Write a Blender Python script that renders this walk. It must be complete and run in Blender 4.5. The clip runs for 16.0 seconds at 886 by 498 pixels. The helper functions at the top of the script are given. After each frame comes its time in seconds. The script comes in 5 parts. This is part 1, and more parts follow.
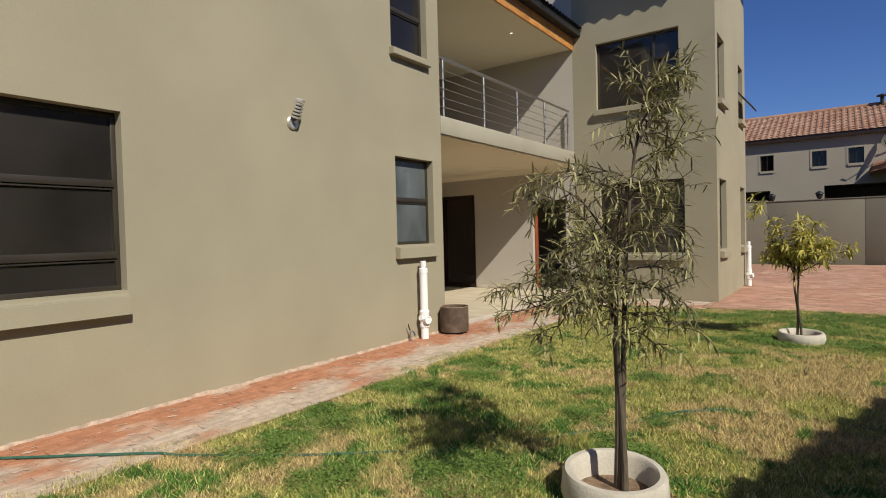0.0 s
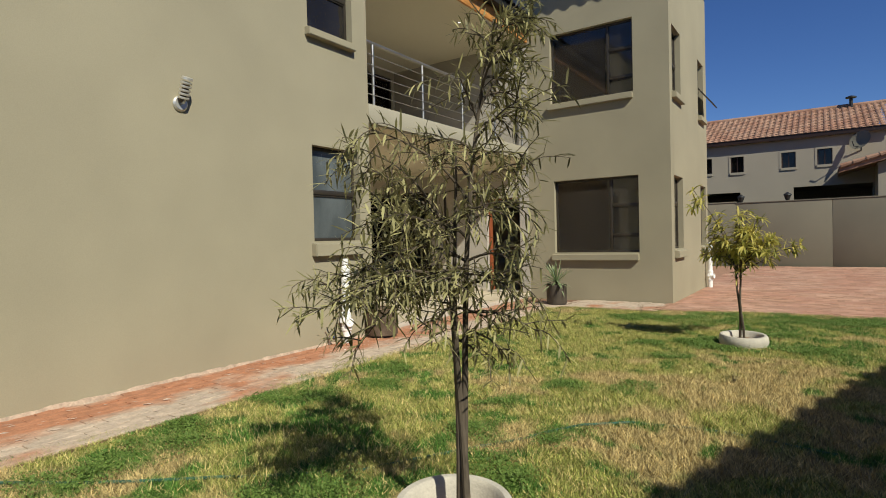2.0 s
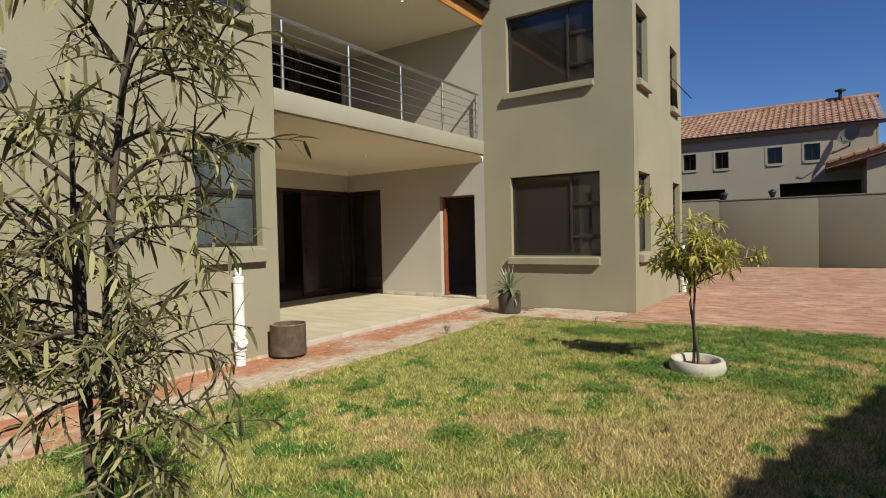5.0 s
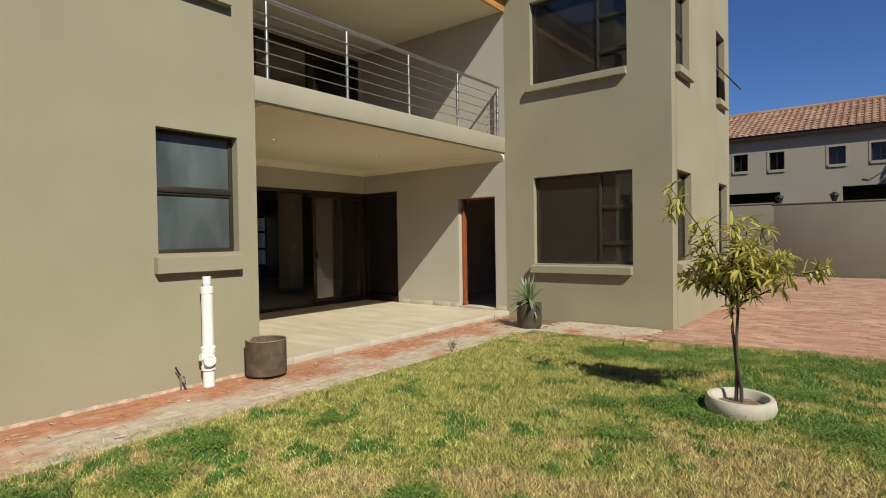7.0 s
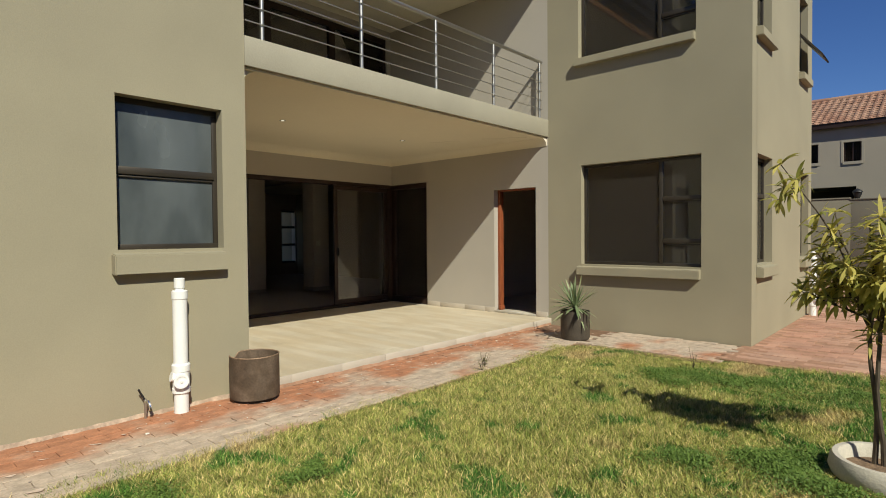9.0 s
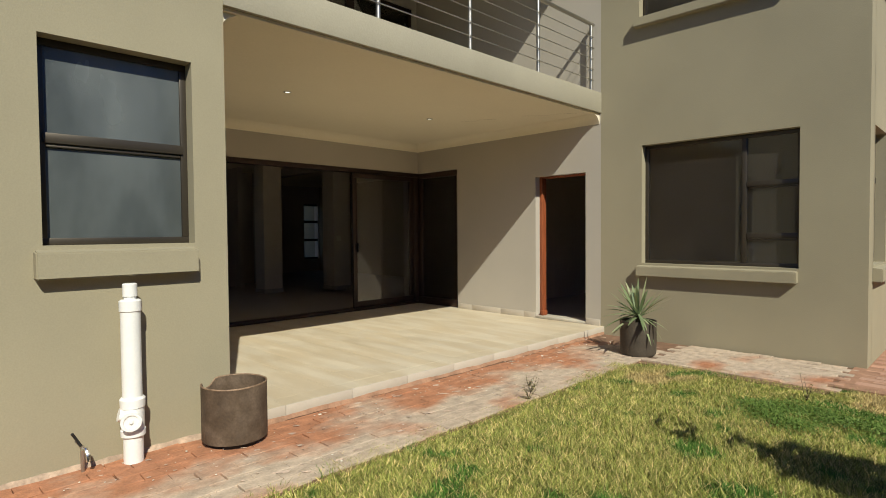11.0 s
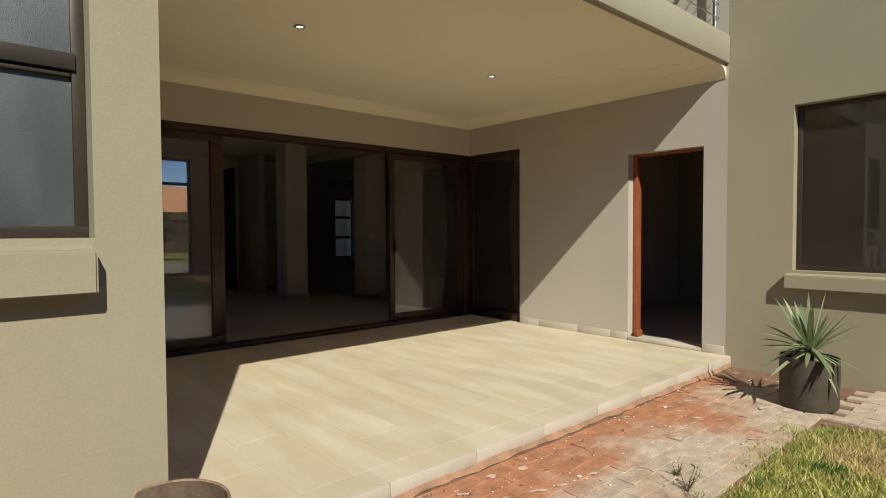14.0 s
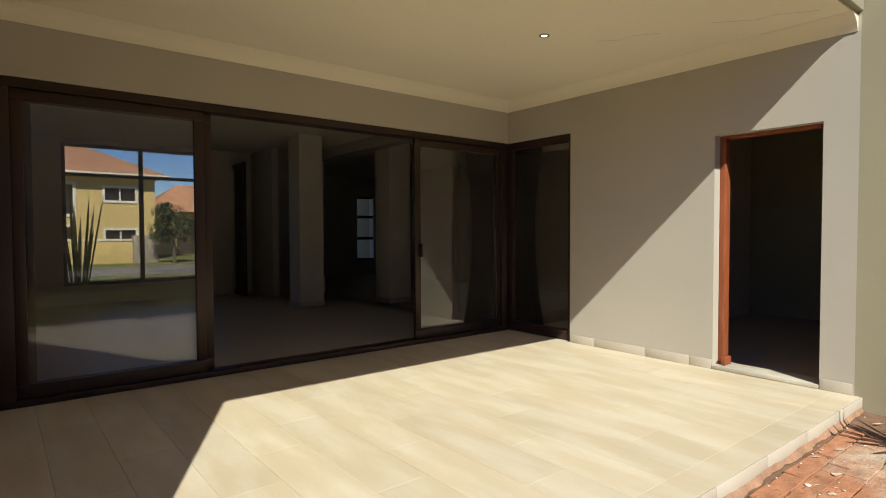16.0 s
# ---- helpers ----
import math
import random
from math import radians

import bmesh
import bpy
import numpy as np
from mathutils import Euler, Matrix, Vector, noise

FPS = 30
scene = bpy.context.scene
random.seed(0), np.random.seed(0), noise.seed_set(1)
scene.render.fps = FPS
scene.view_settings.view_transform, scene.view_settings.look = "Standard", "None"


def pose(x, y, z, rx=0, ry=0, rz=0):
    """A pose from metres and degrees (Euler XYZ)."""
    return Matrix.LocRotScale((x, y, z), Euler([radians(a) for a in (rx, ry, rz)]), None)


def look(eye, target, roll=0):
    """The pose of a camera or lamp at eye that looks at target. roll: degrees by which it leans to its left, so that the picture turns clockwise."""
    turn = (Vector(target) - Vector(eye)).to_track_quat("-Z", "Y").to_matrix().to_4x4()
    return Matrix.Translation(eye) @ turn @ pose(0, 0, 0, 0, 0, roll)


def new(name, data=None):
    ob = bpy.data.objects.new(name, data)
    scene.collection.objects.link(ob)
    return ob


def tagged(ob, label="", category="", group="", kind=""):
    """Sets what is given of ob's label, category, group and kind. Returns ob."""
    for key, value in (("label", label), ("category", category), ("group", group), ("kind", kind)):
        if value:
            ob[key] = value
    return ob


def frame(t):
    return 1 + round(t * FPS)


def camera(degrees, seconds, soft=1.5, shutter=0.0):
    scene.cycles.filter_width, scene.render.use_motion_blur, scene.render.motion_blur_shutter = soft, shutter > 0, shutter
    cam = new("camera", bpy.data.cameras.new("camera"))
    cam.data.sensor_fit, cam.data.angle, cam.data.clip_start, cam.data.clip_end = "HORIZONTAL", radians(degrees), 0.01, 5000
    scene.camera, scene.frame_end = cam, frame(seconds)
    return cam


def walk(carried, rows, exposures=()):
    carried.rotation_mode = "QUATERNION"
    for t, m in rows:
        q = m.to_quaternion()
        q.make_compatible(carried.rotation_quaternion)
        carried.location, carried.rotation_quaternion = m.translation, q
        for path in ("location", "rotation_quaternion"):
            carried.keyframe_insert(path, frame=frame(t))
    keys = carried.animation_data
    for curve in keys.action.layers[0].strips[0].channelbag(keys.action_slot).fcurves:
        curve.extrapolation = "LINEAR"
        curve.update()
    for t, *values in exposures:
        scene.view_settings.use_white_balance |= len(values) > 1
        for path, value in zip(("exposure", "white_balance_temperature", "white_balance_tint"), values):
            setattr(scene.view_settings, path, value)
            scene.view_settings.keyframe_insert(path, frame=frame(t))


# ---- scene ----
cam = camera(77.0, 16.0, soft=1.0)
PATH = [
    (0, (0.839, 0.356, 1.419), (-0.325, 1.983, 1.371), -1.5),
    (0.5, (0.911, 0.563, 1.378), (-0.243, 2.195, 1.334), -1.4),
    (1, (1.0, 0.781, 1.333), (-0.146, 2.419, 1.294), -1.4),
    (1.5, (1.104, 1.024, 1.299), (-0.032, 2.669, 1.266), -1.4),
    (2, (1.184, 1.254, 1.3), (0.061, 2.909, 1.264), -1.4),
    (2.5, (1.231, 1.485, 1.296), (0.122, 3.148, 1.261), -1.4),
    (3, (1.292, 1.721, 1.317), (0.188, 3.388, 1.274), -1.4),
    (3.5, (1.331, 1.969, 1.325), (0.226, 3.636, 1.277), -1.3),
    (4, (1.36, 2.238, 1.324), (0.253, 3.903, 1.279), -1.3),
    (4.5, (1.401, 2.429, 1.378), (0.298, 4.097, 1.326), -1.3),
    (7, (1.311, 3.598, 1.41), (0.078, 5.172, 1.373), -0.9),
    (7.5, (1.197, 3.862, 1.413), (-0.079, 5.401, 1.375), -0.7),
    (8, (1.054, 4.106, 1.418), (-0.246, 5.625, 1.379), -0.7),
    (8.5, (0.873, 4.338, 1.402), (-0.451, 5.836, 1.361), -0.5),
    (9, (0.682, 4.575, 1.394), (-0.66, 6.057, 1.348), -0.5),
    (11.5, (-0.443, 5.625, 1.348), (-1.876, 7.02, 1.286), -0.4),
    (12, (-0.702, 5.802, 1.331), (-2.148, 7.182, 1.267), -0.3),
    (12.5, (-0.924, 5.981, 1.337), (-2.386, 7.344, 1.271), -0.2),
    (13, (-1.185, 6.16, 1.324), (-2.663, 7.506, 1.26), -0.3),
    (13.5, (-1.452, 6.334, 1.329), (-2.939, 7.669, 1.263), -0.3),
    (14, (-1.724, 6.513, 1.328), (-3.224, 7.834, 1.263), -0.3),
    (14.5, (-1.985, 6.696, 1.339), (-3.503, 7.997, 1.269), -0.3),
    (15, (-2.235, 6.885, 1.34), (-3.769, 8.167, 1.27), -0.3),
    (15.5, (-2.457, 7.064, 1.341), (-4.01, 8.322, 1.273), -0.2),
    (16, (-2.686, 7.211, 1.331), (-4.244, 8.464, 1.268), -0.2),
]
walk(cam, [(t, look(eye, target, roll)) for t, eye, target, roll in PATH], [(0, -0.09, 6650, 13), (2, -0.07, 6650, 8), (4.5, -0.02, 6650, 8), (9, -0.09, 6700, 7), (12.5, -0.04, 6700, 8), (15, 0.06, 6600, 8), (16, 0.3, 6450, 8)])

# ---- world, sun ----
SUN = Vector((2.86, -1.39, 2.83)).normalized()
world = bpy.data.worlds.new("sky")
scene.world = world
world.use_nodes = True
wn = world.node_tree
sky = wn.nodes.new("ShaderNodeTexSky")
sky.sky_type = "NISHITA"
sky.sun_disc = False
sky.sun_elevation = math.asin(SUN.z)
sky.sun_rotation = math.atan2(SUN.x, SUN.y)
sky.altitude = 1500
sky.air_density, sky.dust_density, sky.ozone_density = 1.0, 0.0, 6.0
deep = wn.nodes.new("ShaderNodeHueSaturation")
deep.inputs["Saturation"].default_value, deep.inputs["Hue"].default_value = 1.15, 0.512
wn.links.new(sky.outputs[0], deep.inputs["Color"])
wn.links.new(deep.outputs[0], wn.nodes["Background"].inputs[0])
wn.nodes["Background"].inputs[1].default_value = 0.096
sun_data = bpy.data.lights.new("sun", "SUN")
sun_data.energy, sun_data.angle, sun_data.color = 5.25, radians(0.5), (0.97, 0.955, 0.835)
sun = new("sun", sun_data)
sun.matrix_world = look(SUN * 40, (0, 0, 0))

# ---- helpers ----


def mat(name, color, rough=0.8, metal=0.0, var=0.12, scale=3.0, bump=0.15, fine=60.0, second=None, mix_scale=0.7, spec=0.4, per_object=0.0, per_island=0.0, stretch=(1, 1, 1), dist=0.004, lane=0.0):
    """A surface with grain, blotches and relief at two scales."""
    m = bpy.data.materials.new(name)
    m.use_nodes = True
    n, l = m.node_tree.nodes, m.node_tree.links
    b = n["Principled BSDF"]
    b.inputs["Roughness"].default_value = rough
    b.inputs["Metallic"].default_value = metal
    b.inputs["Specular IOR Level"].default_value = spec
    geo = n.new("ShaderNodeNewGeometry")
    mp = n.new("ShaderNodeMapping")
    mp.inputs["Scale"].default_value = stretch
    l.new(geo.outputs["Position"], mp.inputs[0])

    def tex(sc, detail):
        t = n.new("ShaderNodeTexNoise")
        t.inputs["Scale"].default_value = sc
        t.inputs["Detail"].default_value = detail
        l.new(mp.outputs[0], t.inputs["Vector"])
        return t

    def ramp(src, lo, hi, a, z):
        r = n.new("ShaderNodeMapRange")
        r.inputs[1].default_value, r.inputs[2].default_value = lo, hi
        r.inputs[3].default_value, r.inputs[4].default_value = a, z
        l.new(src, r.inputs[0])
        return r.outputs[0]

    big, small = tex(scale, 4), tex(fine, 3)
    col = n.new("ShaderNodeRGB")
    col.outputs[0].default_value = (*color, 1)
    out = col.outputs[0]
    if second is not None:
        patch = tex(mix_scale, 5)
        mx = n.new("ShaderNodeMix")
        mx.data_type = "RGBA"
        src = patch.outputs[0]
        if lane:  # mortar film, thicker away from the wall
            sep = n.new("ShaderNodeSeparateXYZ")
            l.new(geo.outputs["Position"], sep.inputs[0])
            add = n.new("ShaderNodeMath")
            l.new(src, add.inputs[0])
            l.new(ramp(sep.outputs[0], -3.85, -3.15, -lane, lane * 0.8), add.inputs[1])
            src = add.outputs[0]
        l.new(ramp(src, 0.42, 0.6, 0, 1), mx.inputs[0])
        l.new(out, mx.inputs[6])
        mx.inputs[7].default_value = (*second, 1)
        out = mx.outputs[2]
    hs = n.new("ShaderNodeHueSaturation")
    l.new(out, hs.inputs["Color"])
    mul = n.new("ShaderNodeMath")
    mul.operation = "MULTIPLY"
    l.new(ramp(big.outputs[0], 0.3, 0.7, 1 - var, 1 + var), mul.inputs[0])
    l.new(ramp(small.outputs[0], 0.3, 0.7, 1 - var * 0.6, 1 + var * 0.6), mul.inputs[1])
    val = mul.outputs[0]
    for amount, src in ((per_object, "object"), (per_island, "island")):
        if amount:
            if src == "object":
                rnd = n.new("ShaderNodeObjectInfo").outputs["Random"]
            else:
                rnd = geo.outputs["Random Per Island"]
            k = n.new("ShaderNodeMath")
            k.operation = "MULTIPLY"
            l.new(val, k.inputs[0])
            l.new(ramp(rnd, 0, 1, 1 - amount, 1 + amount), k.inputs[1])
            val = k.outputs[0]
    l.new(val, hs.inputs["Value"])
    l.new(hs.outputs[0], b.inputs["Base Color"])
    l.new(ramp(big.outputs[0], 0.3, 0.7, max(0.02, rough - 0.06), min(1, rough + 0.06)), b.inputs["Roughness"])
    if bump:
        bp = n.new("ShaderNodeBump")
        bp.inputs["Strength"].default_value = bump
        bp.inputs["Distance"].default_value = dist
        l.new(small.outputs[0], bp.inputs["Height"])
        l.new(bp.outputs[0], b.inputs["Normal"])
    return m


def glass(name, tint=(0.8, 0.82, 0.82), rough=0.0, ior=1.5, dust=0.05):
    m = bpy.data.materials.new(name)
    m.use_nodes = True
    n, l = m.node_tree.nodes, m.node_tree.links
    n.remove(n["Principled BSDF"])
    tr = n.new("ShaderNodeBsdfTransparent")
    tr.inputs[0].default_value = (*tint, 1)
    gl = n.new("ShaderNodeBsdfGlossy")
    gl.inputs["Roughness"].default_value = rough
    fr = n.new("ShaderNodeFresnel")
    fr.inputs[0].default_value = ior
    mx = n.new("ShaderNodeMixShader")
    df = n.new("ShaderNodeBsdfDiffuse")
    df.inputs[0].default_value = (0.5, 0.43, 0.37, 1)
    dusty = n.new("ShaderNodeMixShader")
    geo = n.new("ShaderNodeNewGeometry")
    sm = n.new("ShaderNodeTexNoise")
    sm.inputs["Scale"].default_value, sm.inputs["Detail"].default_value = 1.3, 5
    l.new(geo.outputs["Position"], sm.inputs["Vector"])
    sc = n.new("ShaderNodeMapRange")
    sc.inputs[1].default_value, sc.inputs[2].default_value, sc.inputs[3].default_value, sc.inputs[4].default_value = 0.3, 0.7, dust * 0.6, dust * 1.4
    l.new(sm.outputs[0], sc.inputs[0])
    l.new(sc.outputs[0], dusty.inputs[0])
    l.new(tr.outputs[0], dusty.inputs[1])
    l.new(df.outputs[0], dusty.inputs[2])
    l.new(fr.outputs[0], mx.inputs[0])
    l.new(dusty.outputs[0], mx.inputs[1])
    l.new(gl.outputs[0], mx.inputs[2])
    l.new(mx.outputs[0], n["Material Output"].inputs[0])
    return m


def part(name, bm, material, parent=None, label=""):
    """One mesh object, under a thing where one is given."""
    bmesh.ops.recalc_face_normals(bm, faces=bm.faces)
    me = bpy.data.meshes.new(name)
    bm.to_mesh(me)
    bm.free()
    me.set_sharp_from_angle(angle=radians(38))
    me.materials.append(material)
    ob = new(name, me)
    if parent is not None:
        ob.parent = parent
    if label:
        ob["label"] = label
    return ob


def thing(name, at=(0, 0, 0), label="", category="", group="", kind=""):
    e = new(name)
    e.empty_display_size = 0.1
    e.matrix_world = Matrix.Translation(at)
    return tagged(e, label, category, group, kind)


def box(bm, x0, x1, y0, y1, z0, z1, bevel=0.0):
    r = bmesh.ops.create_cube(bm, size=1)
    vs = r["verts"]
    bmesh.ops.scale(bm, vec=(abs(x1 - x0), abs(y1 - y0), abs(z1 - z0)), verts=vs)
    bmesh.ops.translate(bm, vec=((x0 + x1) / 2, (y0 + y1) / 2, (z0 + z1) / 2), verts=vs)
    if bevel:
        es = list({e for v in vs for e in v.link_edges})
        bmesh.ops.bevel(bm, geom=es, offset=bevel, segments=2, affect="EDGES", profile=0.5)
    return bm


def boxes(*rows, bevel=0.0):
    bm = bmesh.new()
    for r in rows:
        box(bm, *r, bevel=bevel)
    return bm


def tube(points, radii, sides=8, bm=None, cap=True):
    """A tube through the points, with a radius at each."""
    bm = bm or bmesh.new()
    pts = [Vector(p) for p in points]
    rings = []
    for i, p in enumerate(pts):
        d = (pts[min(i + 1, len(pts) - 1)] - pts[max(i - 1, 0)]).normalized()
        a = d.cross(Vector((0.31, 0.17, 0.93)) if abs(d.z) < 0.9 else Vector((1, 0.1, 0))).normalized()
        c = d.cross(a)
        r = radii[i] if hasattr(radii, "__len__") else radii
        rings.append([bm.verts.new(p + r * (a * math.cos(k * 2 * math.pi / sides) + c * math.sin(k * 2 * math.pi / sides))) for k in range(sides)])
    for u, v in zip(rings, rings[1:]):
        for k in range(sides):
            f = bm.faces.new((u[k], u[(k + 1) % sides], v[(k + 1) % sides], v[k]))
            f.smooth = True
    if cap:
        bm.faces.new(rings[0])
        bm.faces.new(rings[-1][::-1])
    return bm


def lathe(profile, sides=32, bm=None, at=(0, 0, 0), smooth=True, closed=False):
    """A turned body from (radius, z) rows."""
    bm = bm or bmesh.new()
    rings = [[bm.verts.new((at[0] + r * math.cos(k * 2 * math.pi / sides), at[1] + r * math.sin(k * 2 * math.pi / sides), at[2] + z)) for k in range(sides)] for r, z in profile]
    pairs = list(zip(rings, rings[1:])) + ([(rings[-1], rings[0])] if closed else [])
    for u, v in pairs:
        for k in range(sides):
            f = bm.faces.new((u[k], u[(k + 1) % sides], v[(k + 1) % sides], v[k]))
            f.smooth = smooth
    if not closed:
        for ring in (rings[0], rings[-1]):
            bm.faces.new(ring)
    return bm


def wall(name, axis, face, thick, u0, u1, z0, z1, holes, material, label, category="wall"):
    """A wall with openings cut through. axis: the one it faces along; face: its outer face; thick: signed way to the inner face."""
    us = sorted({u0, u1, *[h[0] for h in holes], *[h[1] for h in holes]})
    zs = sorted({z0, z1, *[h[2] for h in holes], *[h[3] for h in holes]})
    bm = bmesh.new()
    cache = {}

    def v(i, k, side):
        key = (i, k, side)
        if key not in cache:
            w = face + (thick if side else 0)
            cache[key] = bm.verts.new((w, us[i], zs[k]) if axis == "x" else (us[i], w, zs[k]))
        return cache[key]

    def solid(i, k):
        if not (0 <= i < len(us) - 1 and 0 <= k < len(zs) - 1):
            return False
        cu, cz = (us[i] + us[i + 1]) / 2, (zs[k] + zs[k + 1]) / 2
        return not any(h[0] < cu < h[1] and h[2] < cz < h[3] for h in holes)

    for i in range(len(us) - 1):
        for k in range(len(zs) - 1):
            if not solid(i, k):
                continue
            for side in (0, 1):
                bm.faces.new([v(i, k, side), v(i + 1, k, side), v(i + 1, k + 1, side), v(i, k + 1, side)])
            for di, dk, a, c in ((-1, 0, (i, k), (i, k + 1)), (1, 0, (i + 1, k), (i + 1, k + 1)), (0, -1, (i, k), (i + 1, k)), (0, 1, (i, k + 1), (i + 1, k + 1))):
                if not solid(i + di, k + dk):
                    bm.faces.new([v(*a, 0), v(*c, 0), v(*c, 1), v(*a, 1)])
    return tagged(part(name, bm, material), label, category, kind="structure")


# ---- materials ----
PLASTER = mat("khaki_plaster", (0.345, 0.305, 0.212), 0.9, var=0.065, scale=0.9, bump=0.35, fine=110, spec=0.2, dist=0.003)
PATIO_PAINT = mat("warm_grey_paint", (0.47, 0.425, 0.365), 0.85, var=0.03, scale=1.2, bump=0.25, fine=120, spec=0.25, dist=0.002)
CEILING_PAINT = mat("ceiling_paint", (0.82, 0.74, 0.585), 0.9, var=0.025, scale=0.8, bump=0.15, fine=40, spec=0.2, dist=0.002)
SLAB_PAINT = mat("slab_edge_paint", (0.37, 0.335, 0.255), 0.9, var=0.06, scale=1.5, bump=0.4, fine=70, spec=0.2)
ROOM_PAINT = mat("room_paint", (0.62, 0.55, 0.47), 0.9, var=0.03, bump=0.1)
ROOM_FLOOR = mat("room_floor_tile", (0.42, 0.37, 0.31), 0.45, var=0.08, bump=0.03)
ALU = mat("bronze_aluminium", (0.07, 0.058, 0.045), 0.42, 0.5, var=0.06, bump=0.05)
ALU_DARK = mat("dark_brown_aluminium", (0.045, 0.026, 0.02), 0.4, 0.3, var=0.06, bump=0.05)
GLASS = glass("window_glass", (0.84, 0.84, 0.82))
DARK_GLASS = glass("dark_window_glass", (0.3, 0.29, 0.28), dust=0.015)
CLEAR = glass("door_glass", (0.96, 0.955, 0.945), dust=0.055)
# obscure glass: paler blotches in the colour stand in for reflected light
FROSTED = mat("obscure_glass", (0.055, 0.066, 0.068), 0.26, var=0.3, scale=1.1, bump=0.6, fine=260, spec=0.8, dist=0.003, stretch=(1, 1.5, 0.7), second=(0.125, 0.14, 0.14), mix_scale=1.0)
STEEL = mat("brushed_steel", (0.5, 0.48, 0.44), 0.42, 1.0, var=0.05, bump=0.04, fine=200)
PVC = mat("white_pvc", (0.86, 0.85, 0.82), 0.4, var=0.04, scale=5, bump=0.04)
BRICK = mat("clay_paver", (0.43, 0.192, 0.103), 0.9, var=0.2, scale=11, bump=0.9, fine=70, second=(0.5, 0.395, 0.3), mix_scale=1.6, stretch=(1.3, 0.8, 1), per_object=0.06, lane=0.14, dist=0.006)
BRICK_FAR = mat("clay_paver_joined", (0.43, 0.192, 0.103), 0.9, var=0.2, scale=11, bump=0.9, fine=70, second=(0.5, 0.395, 0.3), mix_scale=1.6, stretch=(1.3, 0.8, 1), per_island=0.07, dist=0.006, lane=0.14)
BRICK_COURT = mat("clay_paver_courtyard", (0.44, 0.235, 0.16), 0.9, var=0.15, scale=2, bump=0.7, fine=90, second=(0.5, 0.3, 0.21), mix_scale=0.8, per_island=0.1, dist=0.006)
SAND = mat("joint_sand", (0.36, 0.2, 0.125), 0.95, var=0.2, scale=8, bump=0.6)
JOINT = mat("dark_path_joint", (0.2, 0.115, 0.072), 0.95, var=0.25, scale=8, bump=0.6)
TILE = mat("cream_floor_tile", (0.585, 0.487, 0.345), 0.5, var=0.035, scale=2.6, bump=0.05, fine=24, stretch=(0.7, 2.6, 1), per_object=0.05, second=(0.635, 0.552, 0.42), mix_scale=2.0)
TILE_EDGE = mat("step_tile", (0.53, 0.465, 0.385), 0.55, var=0.03, scale=6, bump=0.1, per_object=0.02)
GROUT = mat("grout", (0.46, 0.4, 0.3), 0.95, var=0.1, bump=0.3)
TIMBER = mat("varnished_pine", (0.56, 0.25, 0.07), 0.45, var=0.25, scale=6, bump=0.15, stretch=(4, 0.5, 4))
MERANTI = mat("red_brown_door_frame", (0.27, 0.075, 0.03), 0.45, var=0.2, scale=7, bump=0.1, stretch=(4, 4, 0.5))
DARK_ROOF = mat("dark_roof_sheet", (0.03, 0.03, 0.032), 0.5, 0.4, var=0.15, bump=0.1)
ROOF_TILE = mat("terracotta_roof_tile", (0.34, 0.2, 0.135), 0.85, var=0.18, scale=2, bump=0.5, fine=30, second=(0.3, 0.155, 0.1), mix_scale=1.4, per_island=0.12)
FAR_PLASTER = mat("pale_khaki_plaster", (0.37, 0.325, 0.255), 0.9, var=0.05, scale=0.6, bump=0.2)
WALL_PLASTER = mat("boundary_plaster", (0.195, 0.177, 0.133), 0.92, var=0.08, scale=0.8, bump=0.3)
YELLOW = mat("yellow_plaster", (0.6, 0.45, 0.19), 0.9, var=0.05, bump=0.2)
WHITE = mat("white_trim", (0.72, 0.68, 0.58), 0.7, var=0.05, bump=0.1)
STONE = mat("stone_cladding", (0.3, 0.26, 0.22), 0.9, var=0.35, scale=7, bump=0.8, fine=20)
CONCRETE = mat("cast_concrete", (0.5, 0.455, 0.375), 0.92, var=0.12, scale=7, bump=0.6, fine=80)
DRUM = mat("weathered_brown_steel", (0.092, 0.062, 0.04), 0.7, 0.1, var=0.25, scale=9, bump=0.3, second=(0.14, 0.1, 0.07), mix_scale=6)
POT = mat("dark_plastic_pot", (0.075, 0.06, 0.045), 0.65, var=0.2, scale=10, bump=0.2)
MORTAR = mat("pale_mortar", (0.44, 0.32, 0.235), 0.95, var=0.25, scale=12, bump=0.9, fine=50, dist=0.008)
SPLASH = mat("dried_mortar", (0.56, 0.43, 0.34), 0.95, var=0.2, scale=14, bump=0.9, fine=60, per_island=0.18, dist=0.006)
SOIL = mat("dry_soil", (0.2, 0.13, 0.08), 0.98, var=0.35, scale=20, bump=1.0, fine=60, dist=0.01)
CRUST = mat("pale_crusted_soil", (0.34, 0.27, 0.2), 0.98, var=0.4, scale=25, bump=1.0, fine=60, dist=0.01)
# drum rim coloured paler to stand for the highlight along its edge
RIM_HIGHLIGHT = mat("pale_highlight_rim", (0.3, 0.2, 0.13), 0.6, 0.2, var=0.3, scale=15, bump=0.2)
ORANGE_ROOF = mat("orange_roof_tile", (0.5, 0.25, 0.14), 0.85, var=0.25, scale=3, bump=0.5, fine=12)
BARK = mat("grey_brown_bark", (0.1, 0.078, 0.055), 0.95, var=0.4, scale=14, bump=1.0, fine=50, stretch=(1, 1, 0.3), dist=0.006)
HOSE = mat("green_hose", (0.035, 0.11, 0.075), 0.5, var=0.2, scale=20, bump=0.1)
ASPHALT = mat("asphalt", (0.16, 0.15, 0.14), 0.95, var=0.15, scale=3, bump=0.4)
BLACK = mat("black_metal", (0.02, 0.02, 0.02), 0.5, var=0.1, bump=0.05)
